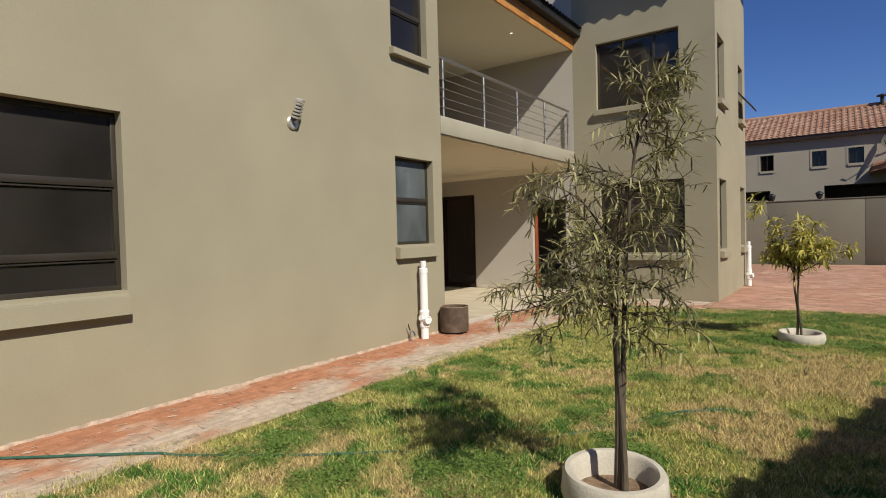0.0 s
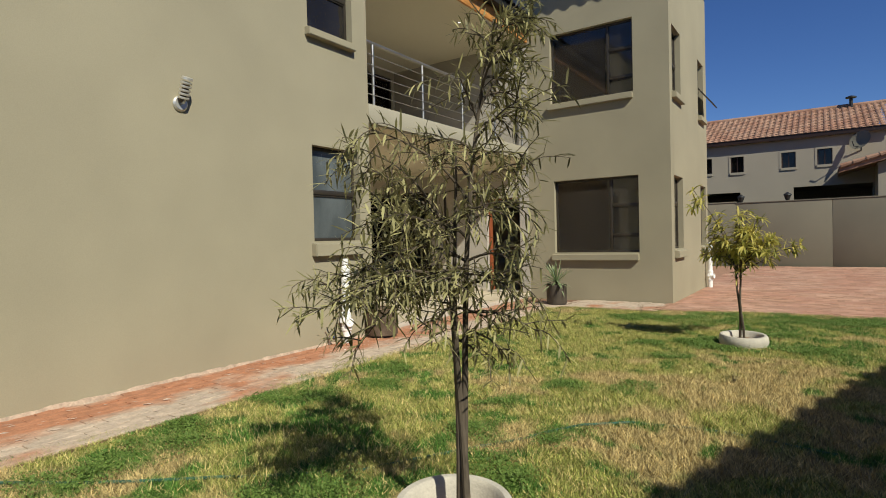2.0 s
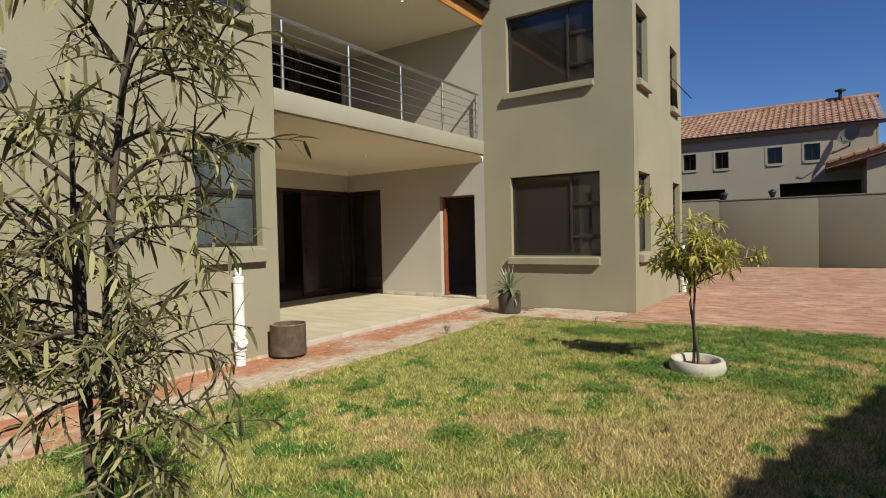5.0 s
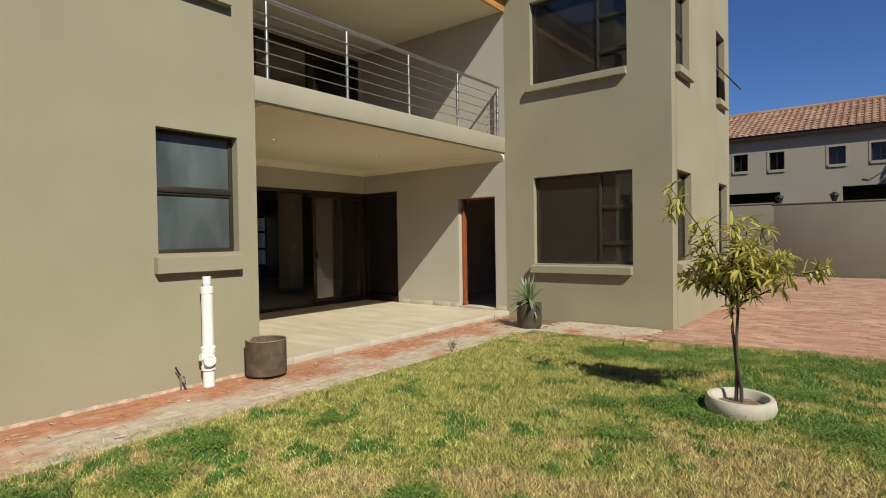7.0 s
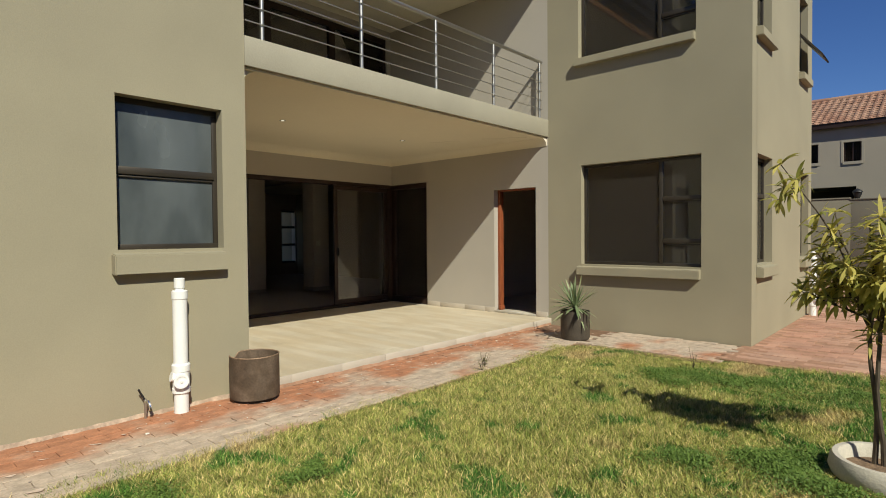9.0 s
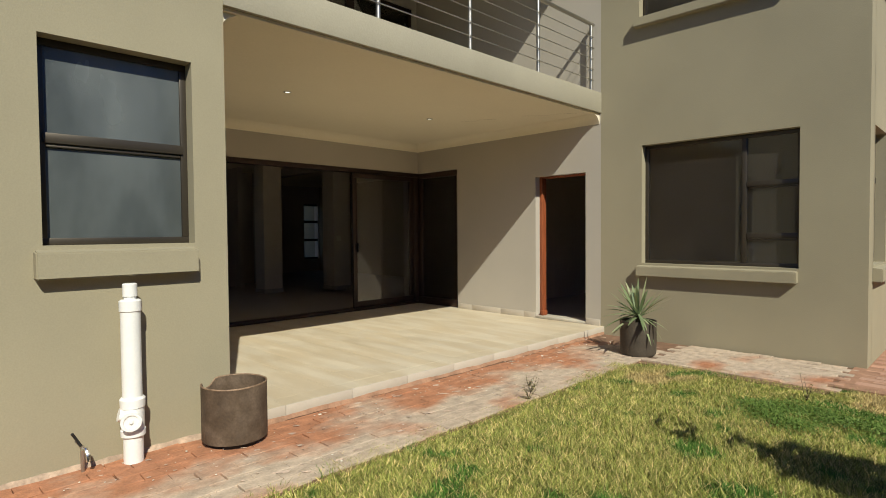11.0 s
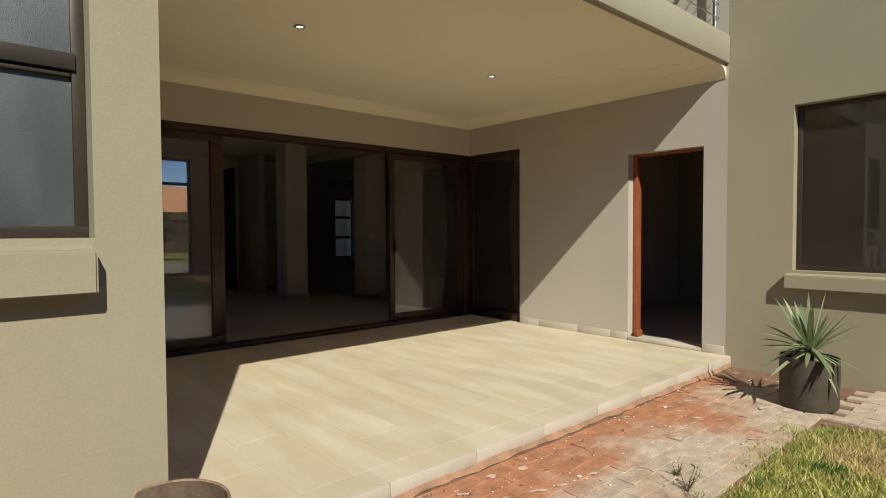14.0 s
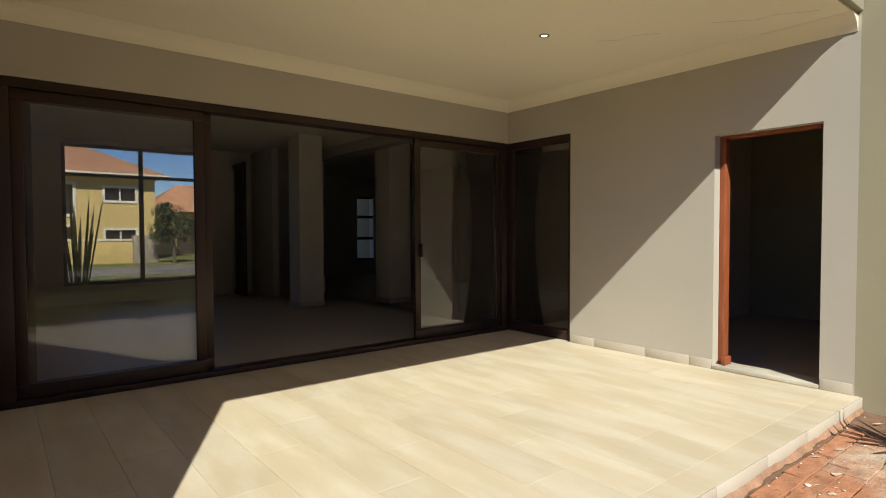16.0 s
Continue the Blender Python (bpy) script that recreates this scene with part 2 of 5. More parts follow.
NICKEL = mat("satin_nickel", (0.68, 0.65, 0.58), 0.38, 0.6, var=0.05, bump=0.02)
CHROME = mat("chrome", (0.75, 0.74, 0.72), 0.15, 1.0, var=0.03, bump=0.0)


def foliage(name, dark, light, rough=0.55, trans=0.25):
    m = bpy.data.materials.new(name)
    m.use_nodes = True
    n, l = m.node_tree.nodes, m.node_tree.links
    b = n["Principled BSDF"]
    b.inputs["Roughness"].default_value = rough
    b.inputs["Specular IOR Level"].default_value = 0.35
    geo = n.new("ShaderNodeNewGeometry")
    mx = n.new("ShaderNodeMix")
    mx.data_type = "RGBA"
    l.new(geo.outputs["Random Per Island"], mx.inputs[0])
    mx.inputs[6].default_value, mx.inputs[7].default_value = (*dark, 1), (*light, 1)
    l.new(mx.outputs[2], b.inputs["Base Color"])
    t = n.new("ShaderNodeBsdfTranslucent")
    l.new(mx.outputs[2], t.inputs[0])
    ms = n.new("ShaderNodeMixShader")
    ms.inputs[0].default_value = trans
    l.new(b.outputs[0], ms.inputs[1])
    l.new(t.outputs[0], ms.inputs[2])
    l.new(ms.outputs[0], n["Material Output"].inputs[0])
    return m


WILLOW_LEAF = foliage("olive_green_leaf", (0.1, 0.092, 0.034), (0.5, 0.46, 0.215), trans=0.32)
YELLOW_LEAF = foliage("yellow_green_leaf", (0.24, 0.25, 0.05), (0.78, 0.66, 0.19), trans=0.42)
YUCCA_LEAF = foliage("pale_green_blade", (0.16, 0.22, 0.1), (0.4, 0.45, 0.25))
CLOVER_LEAF = foliage("clover_green_leaf", (0.08, 0.15, 0.025), (0.22, 0.32, 0.07), trans=0.25)
TREE_LEAF = foliage("dark_green_leaf", (0.03, 0.06, 0.02), (0.08, 0.12, 0.04))


def lawn_material(name, ground):
    """Grass whose colour drifts from green through olive to straw over the lawn."""
    m = bpy.data.materials.new(name)
    m.use_nodes = True
    n, l = m.node_tree.nodes, m.node_tree.links
    b = n["Principled BSDF"]
    b.inputs["Roughness"].default_value = 0.7
    b.inputs["Specular IOR Level"].default_value = 0.25
    geo = n.new("ShaderNodeNewGeometry")

    def tex(sc, detail, off):
        mp = n.new("ShaderNodeMapping")
        mp.inputs["Location"].default_value = (off, off * 0.7, 0)
        mp.inputs["Scale"].default_value = (1, 1, 0)
        l.new(geo.outputs["Position"], mp.inputs[0])
        t = n.new("ShaderNodeTexNoise")
        t.inputs["Scale"].default_value, t.inputs["Detail"].default_value = sc, detail
        l.new(mp.outputs[0], t.inputs["Vector"])
        return t.outputs[0]

    def rng(src, lo, hi, a=0.0, z=1.0):
        r = n.new("ShaderNodeMapRange")
        r.inputs[1].default_value, r.inputs[2].default_value, r.inputs[3].default_value, r.inputs[4].default_value = lo, hi, a, z
        l.new(src, r.inputs[0])
        return r.outputs[0]

    def mix(fac, a, c):
        x = n.new("ShaderNodeMix")
        x.data_type = "RGBA"
        l.new(fac, x.inputs[0]) if hasattr(fac, "links") else None
        for slot, val in ((6, a), (7, c)):
            if isinstance(val, tuple):
                x.inputs[slot].default_value = (*val, 1)
            else:
                l.new(val, x.inputs[slot])
        return x.outputs[2]

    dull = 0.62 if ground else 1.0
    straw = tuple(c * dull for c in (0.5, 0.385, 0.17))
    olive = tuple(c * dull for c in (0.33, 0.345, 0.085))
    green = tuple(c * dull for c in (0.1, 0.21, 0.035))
    rnd = geo.outputs["Random Per Island"]
    def zones(src, spots):
        for cx, cy, rad, amount in spots:
            dist = n.new("ShaderNodeVectorMath")
            dist.operation = "DISTANCE"
            l.new(geo.outputs["Position"], dist.inputs[0])
            dist.inputs[1].default_value = (cx, cy, 0)
            add = n.new("ShaderNodeMath")
            l.new(src, add.inputs[0])
            l.new(rng(dist.outputs["Value"], 0.2 * rad, rad, amount, 0), add.inputs[1])
            src = add.outputs[0]
        return src

    # worn, dry and watered parts of the lawn
    dry = zones(tex(1.1, 6, 3.0), ((0.75, 6.2, 2.1, 0.12), (-2.3, 1.9, 1.6, 0.13), (-1.9, 8.6, 3.0, -0.1), (0.3, 10.6, 1.8, -0.08)))
    lush = zones(tex(2.6, 7, 11.0), ((0.7, 10.0, 2.6, 0.08), (-2.4, 4.6, 1.4, 0.05), (-1.4, 3.4, 1.5, 0.04), (-2.0, 9.2, 2.4, -0.08), (0.5, 6.0, 2.2, -0.06)))
    base = mix(rng(dry, 0.525, 0.585), olive, straw)
    if not ground:
        base = mix(rng(rnd, 0.74, 0.9), base, straw)
    base = mix(rng(lush, 0.53, 0.58), base, green)
    if not ground:
        base = mix(rng(rnd, 0.84, 0.9), base, straw)
    hs = n.new("ShaderNodeHueSaturation")
    l.new(base, hs.inputs["Color"])
    clump = rng(tex(9, 3, 5.0), 0.3, 0.7, 0.7, 1.3)
    vary = rng(rnd, 0, 1, 0.36, 1.62) if not ground else rng(tex(30, 3, 0), 0.3, 0.7, 0.5, 1.1)
    both = n.new("ShaderNodeMath")
    both.operation = "MULTIPLY"
    l.new(clump, both.inputs[0])
    l.new(vary, both.inputs[1])
    l.new(both.outputs[0], hs.inputs["Value"])
    l.new(hs.outputs[0], b.inputs["Base Color"])
    return m


LAWN_BLADE = lawn_material("lawn_blade", False)
LAWN_GROUND = lawn_material("lawn_ground", True)

# ---- plan numbers ----
FX, RY, BX, EX, NY = -3.98, 12.2, -7.6, -1.1, 16.2   # garden face, patio's side face, glass wall, block's end face, block's rear
T = 0.23
PY = 7.105                                          # patio's other side
FLOOR, SLAB0, SLAB1, EAVE = 0.09, 2.935, 3.21, 6.9

# ---- ground ----
bm = bmesh.new()
bmesh.ops.create_grid(bm, x_segments=8, y_segments=8, size=900)
bmesh.ops.translate(bm, vec=(0, 0, -0.03), verts=bm.verts)
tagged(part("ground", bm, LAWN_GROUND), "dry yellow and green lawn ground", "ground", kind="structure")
tagged(part("paving_bed", boxes((FX, -2.86, -8, 10.98, -0.029, -0.017), (FX, -1.2, 10.98, RY, -0.029, -0.017)), JOINT), "sandy bed under the brick path", "paving", kind="structure")
tagged(part("courtyard_bed", boxes((-1.2, 9.5, 11.25, 24.9, -0.028, -0.004), (-8, -1.2, NY, 24.9, -0.028, -0.004)), SAND), "sandy bed under the courtyard paving", "paving", kind="structure")

# ---- house shell ----
W1 = (0.75, 2.58, 1.035, 2.51)
W2 = (6.05, 6.885, 1.31, 2.5)
WU = (6.03, 6.82, 3.95, 5.35)
BW = (-3.41, -1.69, 0.955, 2.44)
BU = (-3.45, -1.76, 4.05, 5.46)
E1 = (12.47, 13.27, 1.0, 2.41)
E2 = (15.25, 15.95, 1.0, 2.39)
E1U = (12.42, 13.2, 4.0, 5.25)
E2U = (15.1, 15.8, 4.0, 5.25)
DOOR = (-5.04, -4.21, FLOOR, 2.17)
SIDE = (BX - 0.17, -6.63, FLOOR, 2.42)
wall("wall_garden", "x", FX, -T, -8, PY, -0.02, EAVE, [W1, W2, WU], PLASTER, "khaki plastered garden wall of the house")
wall("wall_patio_south", "y", PY, -T, -14, FX - T, -0.02, EAVE, [], PATIO_PAINT, "warm grey plastered side wall of the patio")
wall("wall_patio_north", "y", RY, T, -14, FX, -0.02, EAVE, [DOOR, SIDE, (-13.0, -8.0, FLOOR, 2.75)], PATIO_PAINT, "warm grey plastered patio wall with a doorway")
wall("wall_block_front", "y", RY, T, FX, EX, -0.02, EAVE, [BW, BU], PLASTER, "khaki plastered front of the two-storey wing")
wall("wall_block_east", "x", EX, -T, RY + T, NY, -0.02, EAVE, [E1, E2, E1U, E2U], PLASTER, "khaki plastered end wall of the two-storey wing")
wall("wall_block_north", "y", NY, -T, -18.2, EX - T, -0.02, EAVE, [], PLASTER, "khaki plastered rear wall of the wing")
wall("wall_patio_back", "x", BX, -T, PY, RY, 2.42, EAVE, [(8.2, 12.1, 3.3, 5.3)], PATIO_PAINT, "warm grey plastered wall over the glass doors")
FRONT = (8.1, 10.3, 0.42, 2.86)
wall("wall_street", "x", -14.0, -T, -8, RY, -0.02, EAVE, [FRONT], ROOM_PAINT, "street wall with a large window")
wall("wall_street_wing", "x", -16.8, -T, RY + T, NY - T, -0.02, EAVE, [(15.38, 15.93, 0.5, 2.35)], ROOM_PAINT, "street wall of the wing with a narrow window")
wall("wall_wing_south", "y", RY, T, -18.2, -14.0, -0.02, EAVE, [], ROOM_PAINT, "side wall of the wing")
wall("wall_south", "y", -8, T, -14.0, FX - T, -0.02, EAVE, [], PLASTER, "khaki plastered south wall")
wall("wall_room", "x", -6.4, 0.12, RY + T, NY - T, FLOOR, SLAB0, [], ROOM_PAINT, "plastered wall between two rooms")
tagged(part("floor_inside", boxes((-14.2, BX - 0.08, PY, RY + 0.02, -0.02, FLOOR), (-17.0, EX - T, RY + T, NY - T, -0.02, FLOOR), (-14, FX - T, -8 + T, PY - T, -0.02, FLOOR), (-13, -8, RY + 0.02, RY + T, -0.02, FLOOR)), ROOM_FLOOR), "dull tiled floor indoors", "floor", kind="structure")
tagged(part("ceiling_inside", boxes((-14, BX - T, PY, RY, SLAB0, SLAB1), (-18.0, EX - T, RY + T, NY - T, SLAB0, SLAB1), (-14, FX - T, -8 + T, PY - T, SLAB0, SLAB1)), CEILING_PAINT), "pale plastered ceiling indoors", "ceiling", kind="structure")
tagged(part("roof_deck", boxes((-14.2, FX, -8, PY, EAVE, EAVE + 0.15), (-14.2, BX, PY, RY, EAVE, EAVE + 0.15), (-18.2, EX, RY, NY, EAVE, EAVE + 0.15)), DARK_ROOF), "dark flat roof of the house", "roof", kind="structure")


def corrugated(x0, x1, y0, y1, z, along, pitch=0.076, depth=0.018, drop=0.0):
    """A corrugated sheet; its ribs run along the axis given; it falls by drop."""
    bm = bmesh.new()
    rows = []
    a0, a1 = (y0, y1) if along == "x" else (x0, x1)
    n = int((a1 - a0) / pitch * 6)
    for i in range(n + 1):
        a = a0 + (a1 - a0) * i / n
        h = z + depth * math.cos(2 * math.pi * (a - a0) / pitch)
        if along == "x":
            rows.append((bm.verts.new((x0, a, h)), bm.verts.new((x1, a, h - drop))))
        else:
            rows.append((bm.verts.new((a, y0, h - drop)), bm.verts.new((a, y1, h))))
    for p, q in zip(rows, rows[1:]):
        bm.faces.new((p[0], p[1], q[1], q[0])).smooth = True
    bmesh.ops.solidify(bm, geom=bm.faces[:], thickness=0.004)
    return bm


tagged(part("wing_roof", corrugated(-4.0, EX + 0.05, RY - 0.5, RY + 1.0, EAVE + 0.05, "y", 0.35, 0.045), DARK_ROOF), "dark ribbed metal roof edge", "roof", kind="structure")

# patio and balcony
tagged(part("balcony_slab", boxes((BX, FX + 0.012, PY, RY - 0.002, SLAB0, SLAB1 - 0.01), bevel=0.005), SLAB_PAINT), "plastered concrete edge of the balcony floor", "slab", kind="structure")
tagged(part("ceiling_patio", boxes((BX, FX - 0.03, PY + 0.002, RY - 0.004, SLAB0 - 0.02, SLAB0 - 0.001)), CEILING_PAINT), "cream painted patio ceiling", "ceiling", kind="structure")


def cornice(name, p0, p1, inward, z, material):
    """A coved strip along the top of a wall."""
    bm = bmesh.new()
    prof = [(0, 0), (0, -0.118), (0.008, -0.118), (0.02, -0.082), (0.042, -0.05), (0.072, -0.026), (0.108, -0.01), (0.125, -0.002), (0.125, 0)]
    rows = []
    for p in (p0, p1):
        rows.append([bm.verts.new((p[0] + inward[0] * a, p[1] + inward[1] * a, z + b)) for a, b in prof])
    for i in range(len(prof)):
        j = (i + 1) % len(prof)
        bm.faces.new((rows[0][i], rows[0][j], rows[1][j], rows[1][i])).smooth = True
    bm.faces.new(rows[0])
    bm.faces.new(rows[1])
    return tagged(part(name, bm, material), "cream coved ceiling cornice", "trim", kind="structure")


ZC = SLAB0 - 0.021
cornice("trim_cornice", (BX + 0.001, PY + 0.003), (BX + 0.001, RY - 0.003), (1, 0), ZC, CEILING_PAINT)
cornice("trim_cornice_side", (BX + 0.001, RY - 0.001), (FX - 0.02, RY - 0.001), (0, -1), ZC, CEILING_PAINT)
cornice("trim_cornice_near", (BX + 0.001, PY + 0.001), (FX - 0.06, PY + 0.001), (0, 1), ZC, CEILING_PAINT)
tagged(part("ceiling_balcony", boxes((BX, FX - 0.02, PY + 0.002, RY - 0.002, 5.46, 5.5)), CEILING_PAINT), "cream painted balcony ceiling", "ceiling", kind="structure")
bm = bmesh.new()
for y0, y1 in ((PY + 0.01, 8.85), (8.856, 10.05), (10.056, 11.2), (11.206, RY - 0.005)):
    box(bm, FX - 0.015, FX + 0.03, y0, y1, 5.43, 5.7, 0.004)
tagged(part("fascia_beam", bm, TIMBER), "orange varnished timber fascia under the balcony roof", "beam", kind="structure")
tagged(part("balcony_roof", corrugated(BX, FX + 0.26, PY + 0.01, RY - 0.01, 5.98, "x", 0.15, 0.02, 0.12), DARK_ROOF), "dark corrugated metal balcony roof", "roof", kind="structure")
tagged(part("roof_rafters", boxes(*[(BX, FX + 0.2, y - 0.025, y + 0.025, 5.72, 5.84) for y in (7.6, 8.5, 9.4, 10.3, 11.2, 12.0)]), BLACK), "dark rafters under the balcony roof", "beam", kind="structure")
tagged(part("gutter", boxes((FX + 0.03, FX + 0.2, PY, RY - 0.004, 5.7, 5.74), (FX + 0.18, FX + 0.2, PY, RY - 0.004, 5.74, 5.84)), BLACK), "black eaves board", "gutter", kind="structure")


def railing():
    r = thing("balcony_railing", (FX - 0.1, 7.3, SLAB1), "brushed steel balcony railing with horizontal bars", "railing")
    y0, y1 = 7.34, 12.12
    x = FX - 0.1
    def local(bm):
        bmesh.ops.translate(bm, vec=(-x, -7.3, -SLAB1), verts=bm.verts)
        return bm
    for i in range(5):
        y = y0 + (y1 - y0) * i / 4
        p = part("post", local(tube([(x, y, SLAB1 - 0.012), (x, y, 4.09)], 0.021, 12)), STEEL, r)
        part("base_plate", local(lathe([(0.045, -0.01), (0.045, 0.004), (0.022, 0.006)], 16, at=(x, y, SLAB1 - 0.001))), STEEL, p)
    part("top_rail", local(tube([(x, PY + 0.02, 4.11), (x, RY - 0.03, 4.11)], 0.025, 14)), STEEL, r)
    for z in (3.37, 3.51, 3.65, 3.79, 3.93):
        part("bar", local(tube([(x + 0.027, PY + 0.05, z), (x + 0.027, RY - 0.05, z)], 0.0055, 8)), STEEL, r)
    return r


railing()


# ---- windows ----
def fx_map(face):
    return lambda u0, u1, o0, o1, z0, z1: (face + min(o0, o1), face + max(o0, o1), u0, u1, z0, z1)


def fy_map(face):
    return lambda u0, u1, o0, o1, z0, z1: (u0, u1, face - max(o0, o1), face - min(o0, o1), z0, z1)


def window(name, place, hole, label, vsplit=(), hsplit=(), sill=0.17, glassm=None, setback=0.1):
    """An aluminium window set back in its opening. vsplit: uprights; hsplit: (u0, u1, z) rails; sill: height of the plaster sill under it."""
    u0, u1, z0, z1 = hole
    w = thing(name, (0, 0, 0), label, "window", kind="structure")
    bm = bmesh.new()
    f, d0, d1 = 0.042, -setback, -setback - 0.045
    for r in ((u0, u1, d0, d1, z1 - f, z1), (u0, u1, d0, d1, z0, z0 + f), (u0, u0 + f, d0, d1, z0 + f, z1 - f), (u1 - f, u1, d0, d1, z0 + f, z1 - f)):
        box(bm, *place(*r), bevel=0.004)
    part("window_frame", bm, ALU, w, "bronze aluminium frame")
    us = [u0, *vsplit, u1]
    for v in vsplit:
        part("mullion", boxes(place(v - 0.026, v + 0.026, d0 + 0.006, d1 - 0.004, z0 + f, z1 - f), bevel=0.004), ALU, w)
    for a, b, z in hsplit:
        part("rail", boxes(place(a + 0.03, b - 0.03, d0 + 0.012, d1 - 0.006, z - 0.03, z + 0.03), bevel=0.004), ALU, w)
        part("rail_bead", boxes(place(a + 0.045, b - 0.045, d0 + 0.002, d1, z - 0.052, z - 0.04), bevel=0.002), ALU, w)
    for a, b in zip(us, us[1:]):
        zs = [z0, *sorted(z for p, q, z in hsplit if abs(p - a) < 0.05 or (p <= a and q >= b)), z1]
        for c, d in zip(zs, zs[1:]):
            p = part("pane", boxes(place(a + 0.025, b - 0.025, d0 - 0.016, d0 - 0.022, c + 0.025, d - 0.025)), glassm or GLASS, w)
    if sill:
        bm = boxes(place(u0 - 0.045, u1 - 0.005, -setback + 0.001, 0.085, z0 - sill, z0 - 0.008))
        out = place(0, 0, 0.085, 0.085, 0, 0)
        for v in bm.verts:  # the top falls outwards
            near = abs(v.co.x - out[0]) < 0.01 if out[2] == 0 else abs(v.co.y - out[2]) < 0.01
            if v.co.z > z0 - 0.05 and near:
                v.co.z -= 0.03
        bmesh.ops.bevel(bm, geom=bm.edges[:], offset=0.008, segments=2, affect="EDGES")
        part("window_sill", bm, PLASTER, w, "khaki plastered projecting sill")
    return w


fx, fe, fy = fx_map(FX), fx_map(EX), fy_map(RY)
window("window_1", fx, W1, "wide bronze aluminium window with three dark panes", (), ((W1[0], W1[1], 1.92), (W1[0], W1[1], 1.33)), 0.2)
window("window_2", fx, W2, "small bronze window with two obscure glass panes", (), ((W2[0], W2[1], 1.93),), 0.19, FROSTED)
window("window_3", fx, WU, "upstairs bronze window with two panes", (), ((WU[0], WU[1], 4.5),), 0.13)
window("window_4", fy, BW, "large bronze window with a fixed and two small panes", (-2.25,), ((-2.25, BW[1], 1.88), (-2.25, BW[1], 1.3)), 0.16)
window("window_5", fy, BU, "large upstairs bronze window with dark panes", (-2.27,), ((-2.27, BU[1], 4.93), (-2.27, BU[1], 4.38)), 0.14)
window("window_6", fe, E1, "narrow bronze window in the end wall", (), ((E1[0], E1[1], 1.9),), 0.17)
window("window_7", fe, E2, "narrow bronze window by the rear corner", (), ((E2[0], E2[1], 1.9),), 0.17)
window("window_8", fe, E1U, "narrow upstairs bronze window", (), ((E1U[0], E1U[1], 4.6),), 0.15)
w9 = window("window_9", fe, E2U, "narrow upstairs window with an open bottom sash", (), ((E2U[0], E2U[1], 4.65),), 0.15)
bm = boxes((-0.012, 0.012, 15.14, 15.76, -0.52, 0))
bmesh.ops.rotate(bm, cent=(0, 0, 0), matrix=Matrix.Rotation(radians(-38), 3, "Y"), verts=bm.verts)
bmesh.ops.translate(bm, vec=(EX - 0.02, 0, 4.62), verts=bm.verts)
part("open_sash", bm, ALU, w9, "top-hung sash pushed open")
# door opening in the patio wall
d = thing("door_1", (DOOR[0], RY, FLOOR), "open doorway with a red-brown timber frame", "door", kind="structure")


def at_door(bm):
    bmesh.ops.translate(bm, vec=(-DOOR[0], -RY, -FLOOR), verts=bm.verts)
    return bm


part("jamb", at_door(boxes((DOOR[0], DOOR[0] + 0.05, RY + 0.1, RY + 0.2, FLOOR + 0.03, DOOR[3]), bevel=0.004)), MERANTI, d)
part("jamb", at_door(boxes((DOOR[1] - 0.008, DOOR[1], RY + 0.15, RY + 0.2, FLOOR + 0.03, DOOR[3]), bevel=0.004)), MERANTI, d)
part("head", at_door(boxes((DOOR[0] + 0.05, DOOR[1] - 0.05, RY + 0.1, RY + 0.2, DOOR[3] - 0.025, DOOR[3]), bevel=0.004)), MERANTI, d)
part("threshold", at_door(boxes((DOOR[0], DOOR[1], RY - 0.012, RY + T, FLOOR + 0.002, FLOOR + 0.035), bevel=0.004)), CONCRETE, d)
part("foot_block", at_door(boxes((DOOR[0] + 0.051, DOOR[0] + 0.09, RY + 0.05, RY + 0.17, FLOOR + 0.036, FLOOR + 0.11), bevel=0.006)), MERANTI, d)
leaf = part("door_leaf", at_door(boxes((DOOR[1] + 0.01, DOOR[1] + 0.05, RY + T + 0.005, RY + T + 0.8, FLOOR + 0.02, 2.1), bevel=0.004)), MERANTI, d, "door leaf swung inwards")

# ---- sliding glass doors ----
sd = thing("sliding_door", (BX, PY, FLOOR), "dark brown aluminium sliding door with large glass panels", "sliding door", kind="structure")


def sd_part(name, rows, m, parent=sd, bevel=0.005, label=""):
    bm = boxes(*rows, bevel=bevel)
    bmesh.ops.translate(bm, vec=(-BX, -PY, -FLOOR), verts=bm.verts)
    return part(name, bm, m, parent, label)


HEAD = 2.42
sd_part("door_frame", [(BX - 0.16, BX - 0.002, PY + 0.002, RY - 0.002, HEAD - 0.07, HEAD - 0.002), (BX - 0.16, BX - 0.002, PY + 0.002, RY - 0.002, FLOOR + 0.002, FLOOR + 0.05), (BX - 0.16, BX - 0.002, PY + 0.002, PY + 0.2, FLOOR + 0.05, HEAD - 0.07), (BX - 0.16, BX + 0.0, RY - 0.1, RY - 0.002, FLOOR + 0.05, HEAD - 0.07)], ALU_DARK)
for y0, y1, xo in ((PY + 0.2, 8.6, -0.03), (PY + 0.25, 8.68, -0.09), (10.8, RY - 0.1, -0.03)):
    x0, x1 = BX + xo - 0.045, BX + xo
    s = 0.075
    leaf = sd_part("door_panel", [(x0, x1, y0, y1, HEAD - 0.15, HEAD - 0.072), (x0, x1, y0, y1, FLOOR + 0.052, FLOOR + 0.15), (x0, x1, y0, y0 + s, FLOOR + 0.15, HEAD - 0.15), (x0, x1, y1 - s, y1, FLOOR + 0.15, HEAD - 0.15)], ALU_DARK)
    sd_part("pane", [(x0 + 0.018, x0 + 0.026, y0 + s - 0.01, y1 - s + 0.01, FLOOR + 0.14, HEAD - 0.14)], CLEAR, leaf, 0)
